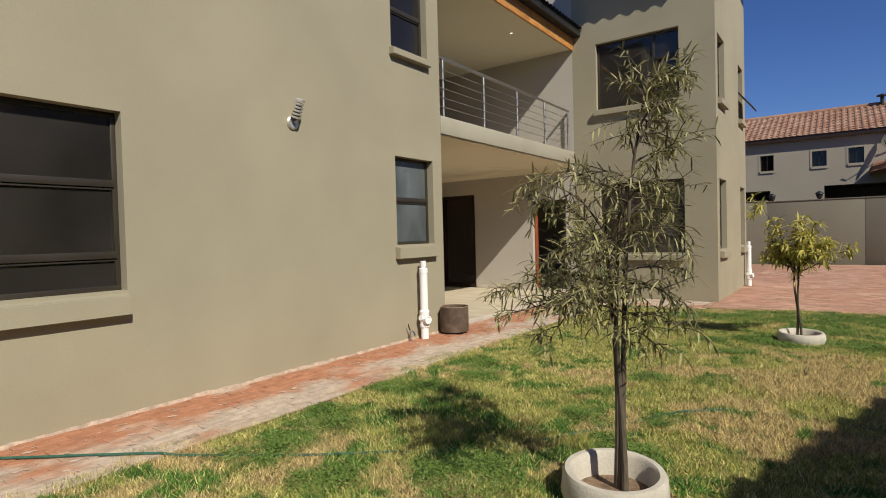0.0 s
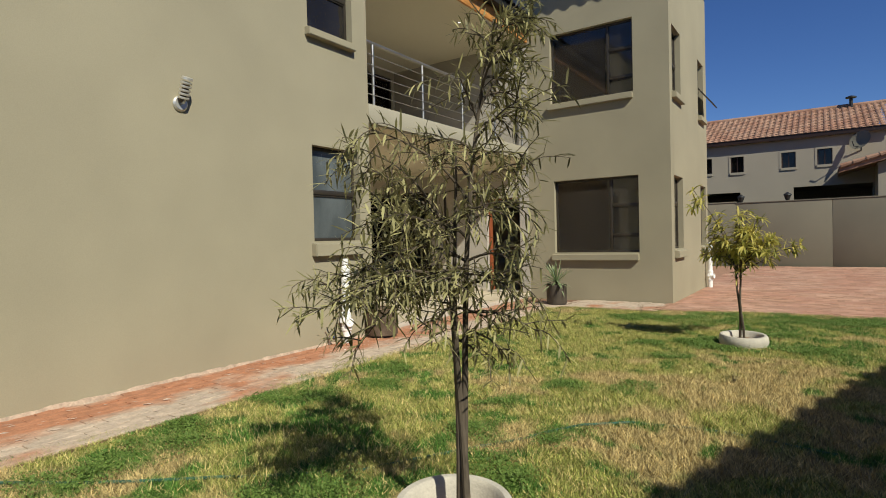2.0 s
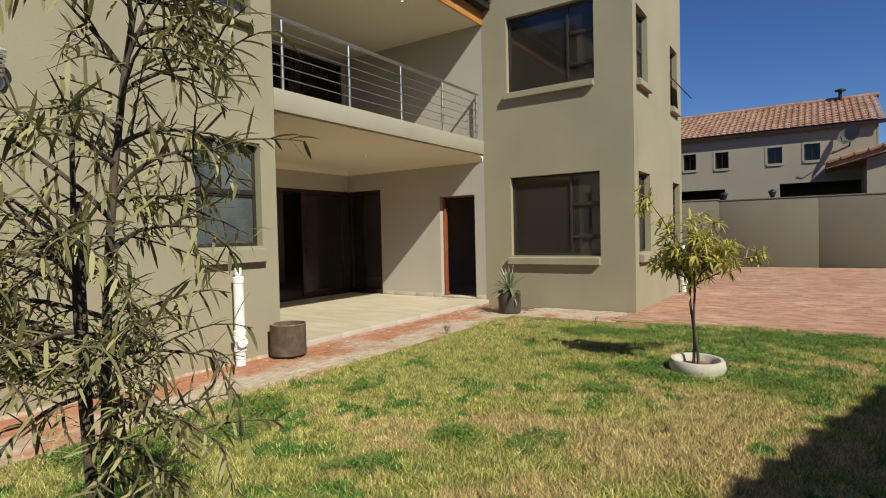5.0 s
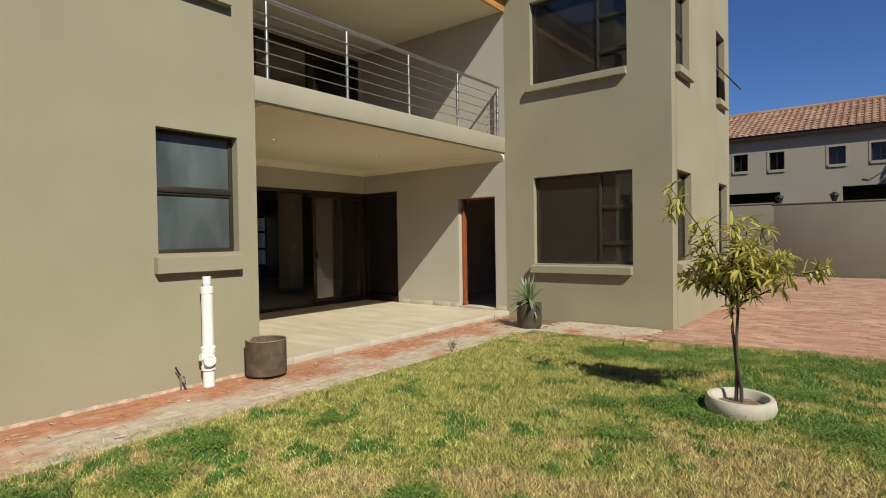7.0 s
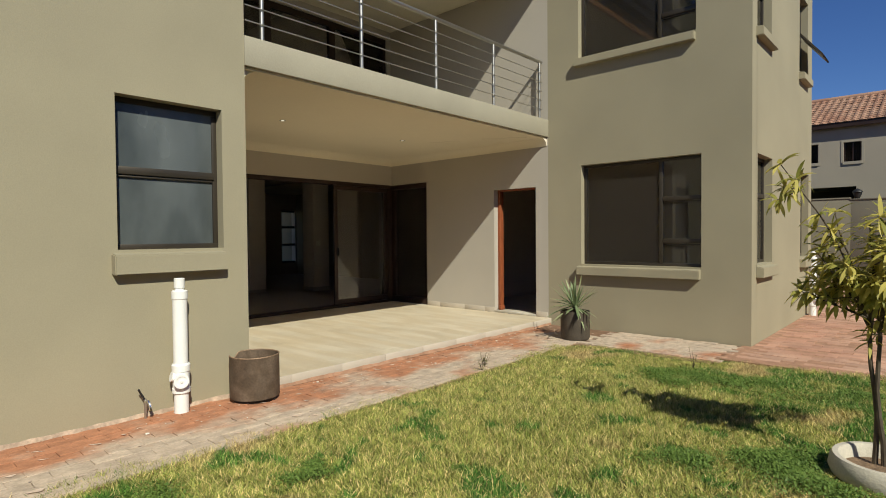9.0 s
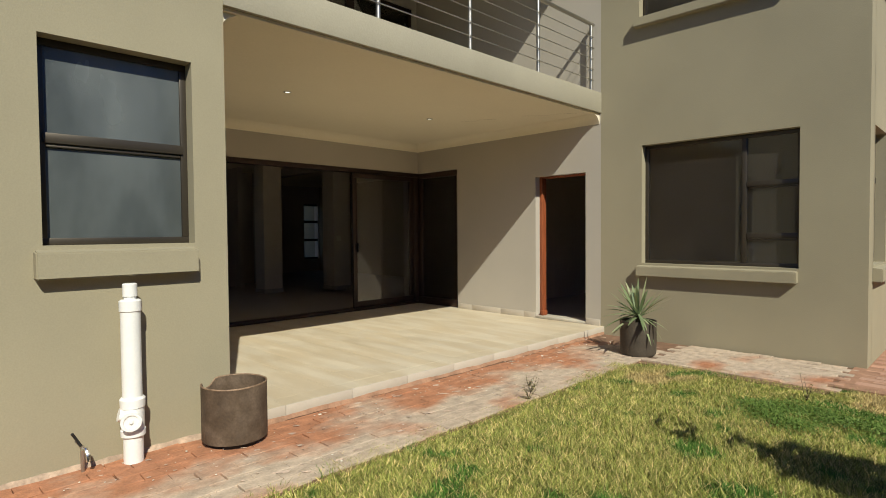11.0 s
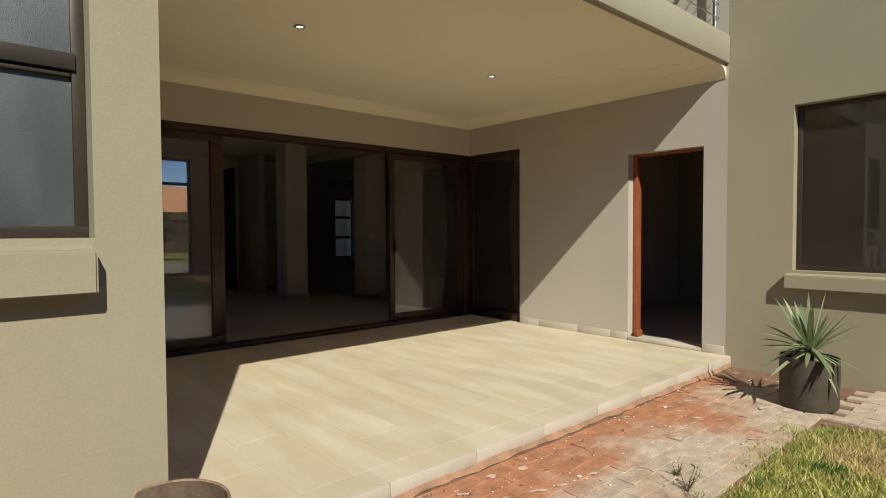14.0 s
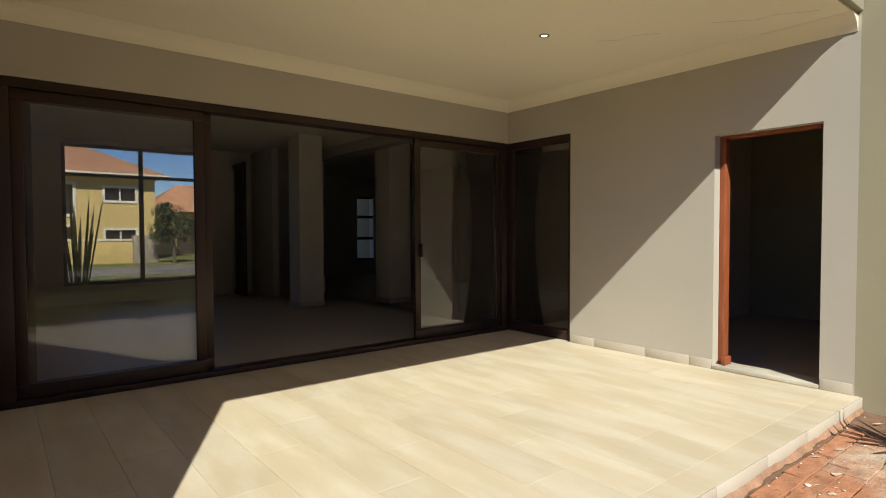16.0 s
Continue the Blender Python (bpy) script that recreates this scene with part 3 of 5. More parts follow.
sd_part("handle", [(BX - 0.03, BX + 0.02, 10.85, 10.87, 1.05, 1.2)], BLACK)
sp = thing("window_10", (0, 0, 0), "fixed dark glass panel beside the sliding door", "window", kind="structure")
u0, u1, z0, z1 = SIDE
u0 += 0.001
part("window_frame", boxes((u0, u1, RY + 0.04, RY + 0.1, z1 - 0.09, z1), (u0, u1, RY + 0.04, RY + 0.1, z0, z0 + 0.12), (u0, BX + 0.05, RY + 0.04, RY + 0.1, z0 + 0.12, z1 - 0.09), (u1 - 0.06, u1, RY + 0.04, RY + 0.1, z0 + 0.12, z1 - 0.09), bevel=0.004), ALU_DARK, sp)
part("pane", boxes((u0 + 0.05, u1 - 0.05, RY + 0.066, RY + 0.074, z0 + 0.11, z1 - 0.08)), CLEAR, sp)
bd = thing("balcony_door", (0, 0, 0), "dark aluminium balcony sliding door", "sliding door", kind="structure")
for y0, y1 in ((8.2, 9.5), (9.5, 10.8), (10.8, 12.1)):
    leaf = part("door_panel", boxes((BX - 0.09, BX - 0.03, y0, y1, 5.2, 5.3), (BX - 0.09, BX - 0.03, y0, y1, 3.3, 3.4), (BX - 0.09, BX - 0.03, y0, y0 + 0.07, 3.4, 5.2), (BX - 0.09, BX - 0.03, y1 - 0.07, y1, 3.4, 5.2)), ALU_DARK, bd)
    part("pane", boxes((BX - 0.064, BX - 0.056, y0 + 0.06, y1 - 0.06, 3.39, 5.21)), CLEAR, leaf)

# ---- patio floor ----
tagged(part("floor_patio", boxes((BX - 0.1, FX + 0.04, PY, RY, -0.02, FLOOR - 0.012)), GROUT), "tiled patio floor one step above the path", "floor", kind="structure")

# ---- inside ----


def column(x, y, w):
    c = thing("column", (x, y, FLOOR), "plain plastered square column indoors", "column", kind="structure")
    part("shaft", boxes((-w / 2, w / 2, -w / 2, w / 2, 0.002, SLAB0 - FLOOR), bevel=0.01), ROOM_PAINT, c)
    part("skirting", boxes((-w / 2 - 0.012, w / 2 + 0.012, -w / 2 - 0.012, w / 2 + 0.012, 0.002, 0.09), bevel=0.004), ROOM_FLOOR, c)


column(-11.45, 11.3, 0.42)
column(-10.95, 12.75 - 0.03, 0.45)
tagged(part("wall_entrance", boxes((-14.0, -12.9, 11.3, 11.42, FLOOR, SLAB0), bevel=0.003), ROOM_PAINT), "pale wall beside the entrance", "wall", kind="structure")
gd = thing("glass_door", (-13.6, 10.95, FLOOR), "open glazed entrance door with a dark frame", "door")
part("door_frame", boxes((-0.55, 0.25, -0.02, 0.02, 0.01, 0.1), (-0.55, 0.25, -0.02, 0.02, 2.5, 2.58), (-0.55, -0.48, -0.02, 0.02, 0.1, 2.5), (0.18, 0.25, -0.02, 0.02, 0.1, 2.5), bevel=0.004), ALU_DARK, gd)
part("pane", boxes((-0.49, 0.19, -0.004, 0.004, 0.09, 2.51)), CLEAR, gd)
part("handle", tube([(0.14, -0.06, 0.8), (0.14, -0.06, 1.3)], 0.012), BLACK, gd)
sw = thing("light_switch", (-10.72, 12.62, 1.25), "small white light switch on a column", "switch")
part("plate", boxes((0, 0.012, -0.06, 0.06, -0.06, 0.06), bevel=0.004), WHITE, sw)
fw = thing("window_11", (0, 0, 0), "large street window with a dark frame", "window", kind="structure")
y0, y1, z0, z1 = FRONT
part("window_frame", boxes((-14.1, -14.04, y0, y1, z1 - 0.06, z1), (-14.1, -14.04, y0, y1, z0, z0 + 0.06), (-14.1, -14.04, y0, y0 + 0.06, z0, z1), (-14.1, -14.04, y1 - 0.06, y1, z0, z1), (-14.1, -14.04, 9.27, 9.34, z0, z1), (-14.1, -14.04, y0, y1, 2.3, 2.36)), BLACK, fw)
part("pane", boxes((-14.08, -14.074, y0 + 0.05, y1 - 0.05, z0 + 0.05, z1 - 0.05)), CLEAR, fw)
nw = thing("window_12", (0, 0, 0), "narrow street window with dark bars", "window", kind="structure")
part("window_frame", boxes((-16.9, -16.84, 15.38, 15.93, 2.29, 2.35), (-16.9, -16.84, 15.38, 15.93, 0.5, 0.56), (-16.9, -16.84, 15.38, 15.93, 1.72, 1.8), (-16.9, -16.84, 15.38, 15.93, 1.1, 1.18)), BLACK, nw)

# ---- small fittings on the house ----


def drain_pipe(x, y, z, high=1.0):
    p = thing("drain_pipe", (x, y, z), "white plastic waste pipe with an access fitting by the wall", "pipe", group="waste pipes")
    part("pipe", tube([(0, 0, 0.0), (0, 0, high - 0.09)], 0.055, 24), PVC, p)
    part("socket", lathe([(0.056, high - 0.135), (0.0605, high - 0.13), (0.0605, high - 0.07), (0.05, high - 0.062)], 28), PVC, p)
    part("cap", lathe([(0.034, high - 0.062), (0.034, high - 0.045), (0.04, high - 0.043), (0.04, high + 0.03), (0.036, high + 0.034)], 24), PVC, p)
    j = part("access_junction", lathe([(0.056, 0.16), (0.068, 0.165), (0.068, 0.2), (0.063, 0.205), (0.063, 0.33), (0.068, 0.335), (0.07, 0.385), (0.062, 0.395), (0.056, 0.396)], 28), PVC, p)
    bm = tube([(0.02, -0.02, 0.27), (0.085, -0.035, 0.27)], 0.048, 24)
    part("access_eye", bm, PVC, j)
    bm = lathe([(0.05, 0), (0.056, 0.004), (0.056, 0.016), (0.04, 0.016), (0.038, 0.008), (0.012, 0.008), (0.01, 0.018)], 24)
    bmesh.ops.rotate(bm, cent=(0, 0, 0), matrix=Matrix.Rotation(radians(90), 3, "Y"), verts=bm.verts)
    bmesh.ops.rotate(bm, cent=(0, 0, 0), matrix=Matrix.Rotation(radians(-13), 3, "Z"), verts=bm.verts)
    bmesh.ops.translate(bm, vec=(0.083, -0.034, 0.27), verts=bm.verts)
    part("screw_cap", bm, PVC, j)
    part("branch", tube([(0, 0, 0.28), (-0.01, -0.075, 0.3)], 0.04, 18), PVC, j)
    return p


drain_pipe(-3.87, 6.455, -0.002, 1.045)
drain_pipe(-1.0, 15.75, -0.002, 1.05)

tap = thing("garden_tap", (-3.94, 6.2, 0), "small brass garden tap on a short standpipe", "tap")
part("standpipe", tube([(0.02, 0, -0.01), (0.02, 0, 0.15)], 0.011), STEEL, tap)
part("spout", tube([(0.02, 0, 0.13), (0.05, 0.01, 0.135), (0.075, 0.015, 0.11), (0.08, 0.016, 0.07)], 0.012), CHROME, tap)
part("handle", tube([(0.02, -0.005, 0.15), (0.015, -0.03, 0.2), (0.03, -0.05, 0.235)], 0.008), BLACK, tap)

lamp = thing("wall_lamp", (FX, 4.35, 2.68), "chrome coiled outdoor wall lamp", "lamp")
bm = lathe([(0.075, 0), (0.075, 0.014), (0.06, 0.028), (0.02, 0.03)], 28)
bmesh.ops.rotate(bm, cent=(0, 0, 0), matrix=Matrix.Rotation(radians(90), 3, "Y"), verts=bm.verts)
bmesh.ops.translate(bm, vec=(0.001, 0, 0.0), verts=bm.verts)
part("back_plate", bm, NICKEL, lamp)
part("arm", tube([(0.02, 0, 0.0), (0.075, 0, 0.0), (0.09, 0, 0.03)], 0.012), NICKEL, lamp)


def tilted(bm):
    bmesh.ops.rotate(bm, cent=(0.03, 0, 0), matrix=Matrix.Rotation(radians(24), 3, "Y"), verts=bm.verts)
    return bm


part("body", tilted(lathe([(0.03, 0.03), (0.032, 0.035), (0.032, 0.21), (0.028, 0.216)], 20, at=(0.045, 0, 0))), ALU, lamp)
for i in range(5):
    part("ring", tilted(lathe([(0.03, 0.05 + i * 0.036), (0.05, 0.052 + i * 0.036), (0.053, 0.062 + i * 0.036), (0.05, 0.072 + i * 0.036), (0.03, 0.074 + i * 0.036)], 24, at=(0.045, 0, 0), closed=True)), NICKEL, lamp)
part("lamp_cap", tilted(lathe([(0.05, 0.235), (0.054, 0.24), (0.05, 0.26), (0.02, 0.264)], 24, at=(0.045, 0, 0))), NICKEL, lamp)

LAMP = bpy.data.materials.new("lit_downlight")
LAMP.use_nodes = True
LAMP.node_tree.nodes["Principled BSDF"].inputs["Emission Color"].default_value = (1, 0.93, 0.8, 1)
LAMP.node_tree.nodes["Principled BSDF"].inputs["Emission Strength"].default_value = 2.0
for x, y, z in ((-5.72, 8.57, SLAB0 - 0.021), (-5.72, 10.71, SLAB0 - 0.021), (-4.53, 10.42, 5.459)):
    dl = thing("downlight", (x, y, z), "small round downlight in the ceiling", "lamp", group="ceiling downlights")
    part("trim_ring", lathe([(0.026, 0.0), (0.042, -0.002), (0.044, -0.006), (0.03, -0.008), (0.026, -0.004)], 24, closed=True), STEEL, dl)
    part("lens", lathe([(0.001, -0.001), (0.026, -0.001), (0.026, -0.004), (0.001, -0.004)], 20), LAMP, dl)

# skirting tiles along the patio wall
for x0, x1 in ((-6.62, -6.3), (-6.3, -5.7), (-5.7, -5.25), (-5.25, -5.045), (-4.205, -3.99)):
    tagged(part("baseboard", boxes((x0 + 0.002, x1 - 0.002, RY - 0.012, RY - 0.001, FLOOR, FLOOR + 0.085), bevel=0.002), TILE_EDGE), "cream tile skirting at the foot of the patio wall", "skirting", kind="structure")


# ---- pots ----
def drum():
    d = thing("metal_drum", (-3.77, 7.04, 0), "brown weathered half drum with a broken rim", "planter")
    bm = bmesh.new()
    n, r, h, t = 56, 0.207, 0.385, 0.008
    rings = [[], [], [], []]
    for k in range(n):
        a = 2 * math.pi * k / n
        gap = abs((a - radians(215) + math.pi) % (2 * math.pi) - math.pi)
        top = h - (0.05 * max(0.0, 1 - (gap / 0.4) ** 2) if gap < 0.4 else 0) + 0.0015 * math.sin(3 * a)
        c, s = math.cos(a), math.sin(a)
        for ring, rr, z in zip(rings, (r, r, r - t, r - t), (0.03, top, top, 0.2)):
            ring.append(bm.verts.new((rr * c, rr * s, z)))
    for u, v in zip(rings, rings[1:]):
        for k in range(n):
            bm.faces.new((u[k], u[(k + 1) % n], v[(k + 1) % n], v[k])).smooth = True
    bm.faces.new(rings[0])
    lip = [v.co.copy() + Vector((0, 0, 0.001)) for v in rings[1]]
    part("shell", bm, DRUM, d)
    part("rim", tube([p * 0.985 + Vector((0, 0, p.z * 0.015)) for p in lip + lip[:1]], 0.0055, 6, cap=False), RIM_HIGHLIGHT, d, "paler rim, its highlight put into the colour")
    part("base", lathe([(0.17, -0.004), (0.175, 0.0), (0.175, 0.03), (0.19, 0.031)], 40), BLACK, d)
    part("soil", lathe([(0.001, 0.31), (0.1, 0.3), (0.197, 0.28), (0.197, 0.2)], 32), CRUST, d, "dry crusted soil")


drum()


def blade(bm, base, d, length, width, droop, up=Vector((0, 0, 1)), segs=4, fold=0.0):
    """One long leaf that narrows to its tip and droops."""
    d = Vector(d).normalized()
    side = d.cross(up)
    side = side.normalized() if side.length > 1e-4 else Vector((1, 0, 0))
    p = Vector(base)
    prev = None
    for i in range(segs + 1):
        t = i / segs
        w = width * (0.45 + 1.6 * t) * (1 - t) ** 0.8 if i < segs else 0
        if i == 0:
            w = width * 0.45
        nrm = side.cross(d)
        if i < segs:
            cur = (bm.verts.new(p - side * w / 2), bm.verts.new(p + side * w / 2 + nrm * fold * w))
        else:
            cur = (bm.verts.new(p),)
        if prev:
            bm.faces.new((*prev, *cur[::-1]))
        prev = cur
        d = (d + Vector((0, 0, -droop / segs))).normalized()
        p = p + d * length / segs
    return bm


def yucca():
    y = thing("potted_yucca", (-3.02, 11.3, 0), "spiky green yucca in a dark round pot", "plant")
    part("pot", lathe([(0.17, 0.0), (0.183, 0.008), (0.192, 0.04), (0.194, 0.36), (0.193, 0.378), (0.184, 0.378), (0.18, 0.32)], 40), POT, y)
    part("soil", lathe([(0.001, 0.335), (0.179, 0.33), (0.179, 0.3)], 28), SOIL, y)
    rng = random.Random(5)
    bm = bmesh.new()
    for i in range(58):
        a = i * 2.399 + rng.uniform(-0.2, 0.2)
        el = radians(rng.uniform(-30, 65)) if i > 10 else radians(rng.uniform(60, 88))
        d = (math.cos(a) * math.cos(el), math.sin(a) * math.cos(el), math.sin(el))
        blade(bm, (0.02 * math.cos(a), 0.02 * math.sin(a), 0.4 + 0.05 * rng.random()), d, rng.uniform(0.3, 0.45), 0.04, rng.uniform(0.1, 0.75) * (1.2 - el / 1.6), segs=5, fold=0.2)
    part("leaves", bm, YUCCA_LEAF, y)
    part("stem", lathe([(0.03, 0.3), (0.028, 0.42), (0.02, 0.45)], 12), BARK, y)


yucca()


# ---- trees ----
def ring_planter(x, y, r, h, tilt):
    p = thing("concrete_ring", (x, y, 0), "weathered cast concrete ring round a young tree", "planter", group="concrete rings")
    bm = lathe([(r - 0.005, -0.02), (r + 0.01, 0.02), (r, h - 0.02), (r - 0.012, h), (r - 0.04, h), (r - 0.055, h - 0.015), (r - 0.075, -0.02)], 48, closed=True)
    bmesh.ops.rotate(bm, cent=(0, 0, 0), matrix=Euler((radians(tilt), radians(tilt * 0.6), 0)).to_matrix(), verts=bm.verts)
    part("ring", bm, CONCRETE, p)
    part("soil", lathe([(0.001, 0.03), (r * 0.5, 0.025), (r - 0.06, 0.03), (r - 0.06, -0.02)], 32), SOIL, p)


def limb(bm, start, d, length, r0, r1, rng, bend=0.25, lift=0.0, n=6):
    p, d = Vector(start), Vector(d).normalized()
    pts, rad = [p.copy()], [r0]
    for i in range(n):
        d = (d + Vector((rng.uniform(-bend, bend), rng.uniform(-bend, bend), rng.uniform(-bend, bend) * 0.5 + lift)) / n * 2).normalized()
        p = p + d * length / n
        pts.append(p.copy())
        rad.append(r0 + (r1 - r0) * (i + 1) / n)
    tube(pts, rad, 6, bm)
    return pts


def slender_tree():
    x, y = -0.14, 3.3
    t = thing("slender_tree", (x, y, 0), "young tree with thin stems and narrow drooping olive leaves", "tree")
    rng = random.Random(11)
    trunk, crown = bmesh.new(), bmesh.new()
    stems = []
    for dx, dy, top, lean in ((0.0, 0.0, 2.25, (0.09, 0.06)), (0.017, -0.012, 1.65, (0.012, -0.02)), (-0.01, 0.012, 1.5, (-0.025, -0.015))):
        pts, rad = [], []
        for i in range(11):
            f = i / 10
            pts.append(Vector((dx + lean[0] * f * f * top * 0.8 + 0.014 * math.sin(6 * f + dx * 90), dy + lean[1] * f * f * top * 0.8 + 0.014 * math.cos(5 * f + dy * 70), f * top)))
            rad.append(0.019 * (1 - 0.7 * f))
        tube(pts, rad, 8, trunk)
        stems.append((pts, top))

    def on_stem(k, z):
        pts, top = stems[k]
        f = min(0.99, z / top) * 10
        return pts[int(f)].lerp(pts[min(10, int(f) + 1)], f - int(f))

    def sprig(p, az, el, ln, fall, r0, n):
        """A shoot that starts at a bearing and a rise and bends over."""
        pts = [p.copy()]
        rad = [r0]
        for i in range(n):
            az += rng.uniform(-0.22, 0.22)
            el += -fall / n + rng.uniform(-0.12, 0.12)
            p = p + Vector((math.cos(az) * math.cos(el), math.sin(az) * math.cos(el), math.sin(el))) * ln / n
            pts.append(p.copy())
            rad.append(r0 + (0.0013 - r0) * (i + 1) / n)
        tube(pts, rad, 5, trunk)
        return pts

    def leaves(pts, count, first=0.25):
        for k in range(count):
            i = (first + (1 - first) * (k + rng.random()) / count) * (len(pts) - 1.001)
            a, b = pts[int(i)], pts[int(i) + 1]
            ax = (b - a).normalized()
            turn = k * 2.4 + rng.uniform(-0.5, 0.5)
            u = ax.cross(Vector((0.2, 0.3, 0.93))).normalized()
            d = (ax * rng.uniform(0.35, 1.1) + u * math.cos(turn) + ax.cross(u) * math.sin(turn) + Vector((0, 0, rng.uniform(-0.45, 0.25)))).normalized()
            blade(crown, a.lerp(b, i - int(i)), d, rng.uniform(0.05, 0.1), rng.uniform(0.0095, 0.0145), rng.uniform(-0.25, 0.8), segs=3, fold=0.3)

    def bough(stem, z, az, el, ln, fall):
        az, el, fall = radians(az), radians(el), radians(fall)
        pts = sprig(on_stem(stem, z), az, el, ln, fall, 0.0075, 8)
        leaves(pts, int(34 * ln), 0.35)
        n = max(5, int(ln * 20))
        for k in range(n):
            i = 1 + int(7 * (k + 0.6) / n)
            side = (1 if k % 2 else -1) * rng.uniform(0.35, 1.25)
            tw = sprig(pts[i], az + side, rng.uniform(-0.35, 0.95), rng.uniform(0.1, 0.25), radians(rng.uniform(10, 75)), 0.0032, 5)
            leaves(tw, rng.randint(9, 14), 0.12)

    # wide lobe away from the sun: stem, height, bearing, rise, length, bend
    for row in ((0, 1.06, 236, 16, 0.75, 42), (1, 1.12, 250, 30, 0.72, 60), (2, 1.15, 223, 32, 0.64, 60), (0, 1.2, 263, 28, 0.57, 55), (1, 1.28, 240, 42, 0.66, 60), (2, 1.36, 228, 48, 0.55, 50), (0, 1.45, 253, 52, 0.61, 45), (1, 1.14, 210, 26, 0.46, 50), (2, 1.06, 244, 12, 0.55, 45), (0, 1.3, 274, 38, 0.44, 50), (1, 1.3, 236, 58, 0.66, 45), (2, 1.05, 258, 40, 0.51, 70)):
        bough(*row)
    # short boughs round the other sides
    for row in ((0, 1.15, 300, 25, 0.34, 60), (1, 1.36, 322, 38, 0.31, 60), (2, 1, 285, 12, 0.31, 50), (0, 0.98, 10, 10, 0.36, 40), (1, 1.08, 24, 28, 0.38, 70), (0, 1.2, 358, 32, 0.32, 60), (2, 1, 40, 5, 0.31, 50), (1, 1.14, 344, 20, 0.31, 50), (0, 1.36, 14, 48, 0.32, 60), (1, 1.1, 130, 25, 0.36, 60), (2, 1.3, 150, 36, 0.36, 60), (0, 1.48, 110, 42, 0.31, 60), (1, 1, 160, 16, 0.38, 50), (2, 0.86, 26, -8, 0.19, 50), (0, 0.9, 3, 0, 0.20, 60)):
        bough(*row)
    # the leading shoot
    for k in range(17):
        z = 1.5 + 0.72 * k / 16
        bough(0, z, (k * 137.5 + 20) % 360 if k % 3 else rng.uniform(10, 70), rng.uniform(30, 65), 0.34 - 0.16 * k / 16, rng.uniform(25, 75))
    for k in range(3):
        leaves(sprig(on_stem(0, 2.2), radians(30 + 110 * k), 1.0, 0.26, 0.6, 0.004, 5), 14, 0.1)
    part("trunk", trunk, BARK, t)
    part("crown", crown, WILLOW_LEAF, t)
    ring_planter(x - 0.02, y - 0.03, 0.27, 0.15, 3)


slender_tree()


def broadleaf_tree():
    x, y = 0.4, 8.68
    t = thing("broadleaf_tree", (x, y, 0), "young tree with broad yellow-green leaves on twin stems", "tree")
    rng = random.Random(23)
    trunk, crown = bmesh.new(), bmesh.new()
    forks = []
    for dx, dy, lean in ((0.012, 0, -0.03), (-0.014, 0.012, -0.035)):
        pts = [Vector((dx + lean * (i / 6) + 0.012 * math.sin(i * 1.3 + dx * 80), dy + 0.01 * math.cos(i), 0.94 * i / 6)) for i in range(7)]
        tube(pts, [0.0155 - 0.001 * i for i in range(7)], 8, trunk)
        forks.append(pts[-1])

    def whorl(p, d, n):
        for k in range(n):
            a = k * 2.399 + rng.uniform(-0.3, 0.3)
            u = d.cross(Vector((0.3, 0.2, 0.9))).normalized()
            w = d.cross(u)
            e = (d * rng.uniform(0.1, 0.8) + u * math.cos(a) + w * math.sin(a)).normalized()
            blade(crown, p + e * 0.005, e, rng.uniform(0.09, 0.14), rng.uniform(0.024, 0.036), rng.uniform(0.3, 1.3), segs=4, fold=0.3)

    # main limbs: bearing, reach, rise
    for a, ln, up, src in ((214, 1.12, 1.35, 1), (30, 0.74, 0.1, 0), (210, 0.42, 0.3, 1), (45, 0.5, 0.45, 0), (225, 0.5, 1.2, 1), (200, 0.62, 1.9, 1), (20, 0.5, 0.9, 0), (60, 0.45, 1.4, 0), (100, 0.4, 1.1, 0), (150, 0.4, 1.4, 1), (280, 0.4, 1.1, 1), (310, 0.45, 1.4, 0), (340, 0.45, 0.6, 0), (120, 0.35, 0.5, 1), (250, 0.4, 0.7, 1), (5, 0.62, 2.4, 0), (90, 0.55, 2.9, 0), (180, 0.55, 2.5, 1), (270, 0.62, 2.3, 1), (35, 0.62, 1.7, 0)):
        a = radians(a)
        pts = limb(trunk, forks[src] - Vector((0, 0, rng.uniform(0, 0.14))), (math.cos(a), math.sin(a), up * 1.45 + 0.12), ln, 0.009, 0.003, rng, 0.4, 0.0)
        for i in (3, 4, 5, 6):
            d = (pts[i] - pts[i - 1]).normalized()
            whorl(pts[i], d, 7 if i < 6 else 10)
        for k in range(3):
            q = pts[rng.randint(2, 5)]
            b = a + rng.uniform(-1.4, 1.4)
            tw = limb(trunk, q, (math.cos(b), math.sin(b), rng.uniform(-0.3, 0.9)), rng.uniform(0.1, 0.22), 0.005, 0.002, rng, 0.5, 0.0, 4)
            whorl(tw[-1], (tw[-1] - tw[-2]).normalized(), 9)
            whorl(tw[2], (tw[2] - tw[1]).normalized(), 4)
    for k in range(6):
        whorl(forks[k % 2] + Vector((0, 0, 0.03 - 0.045 * k)), Vector((0.4 * math.cos(k * 2), 0.4 * math.sin(k * 2), 0.5)).normalized(), 6)
    part("trunk", trunk, BARK, t)
    part("crown", crown, YELLOW_LEAF, t)
    ring_planter(x + 0.02, y - 0.06, 0.255, 0.095, 2)


broadleaf_tree()

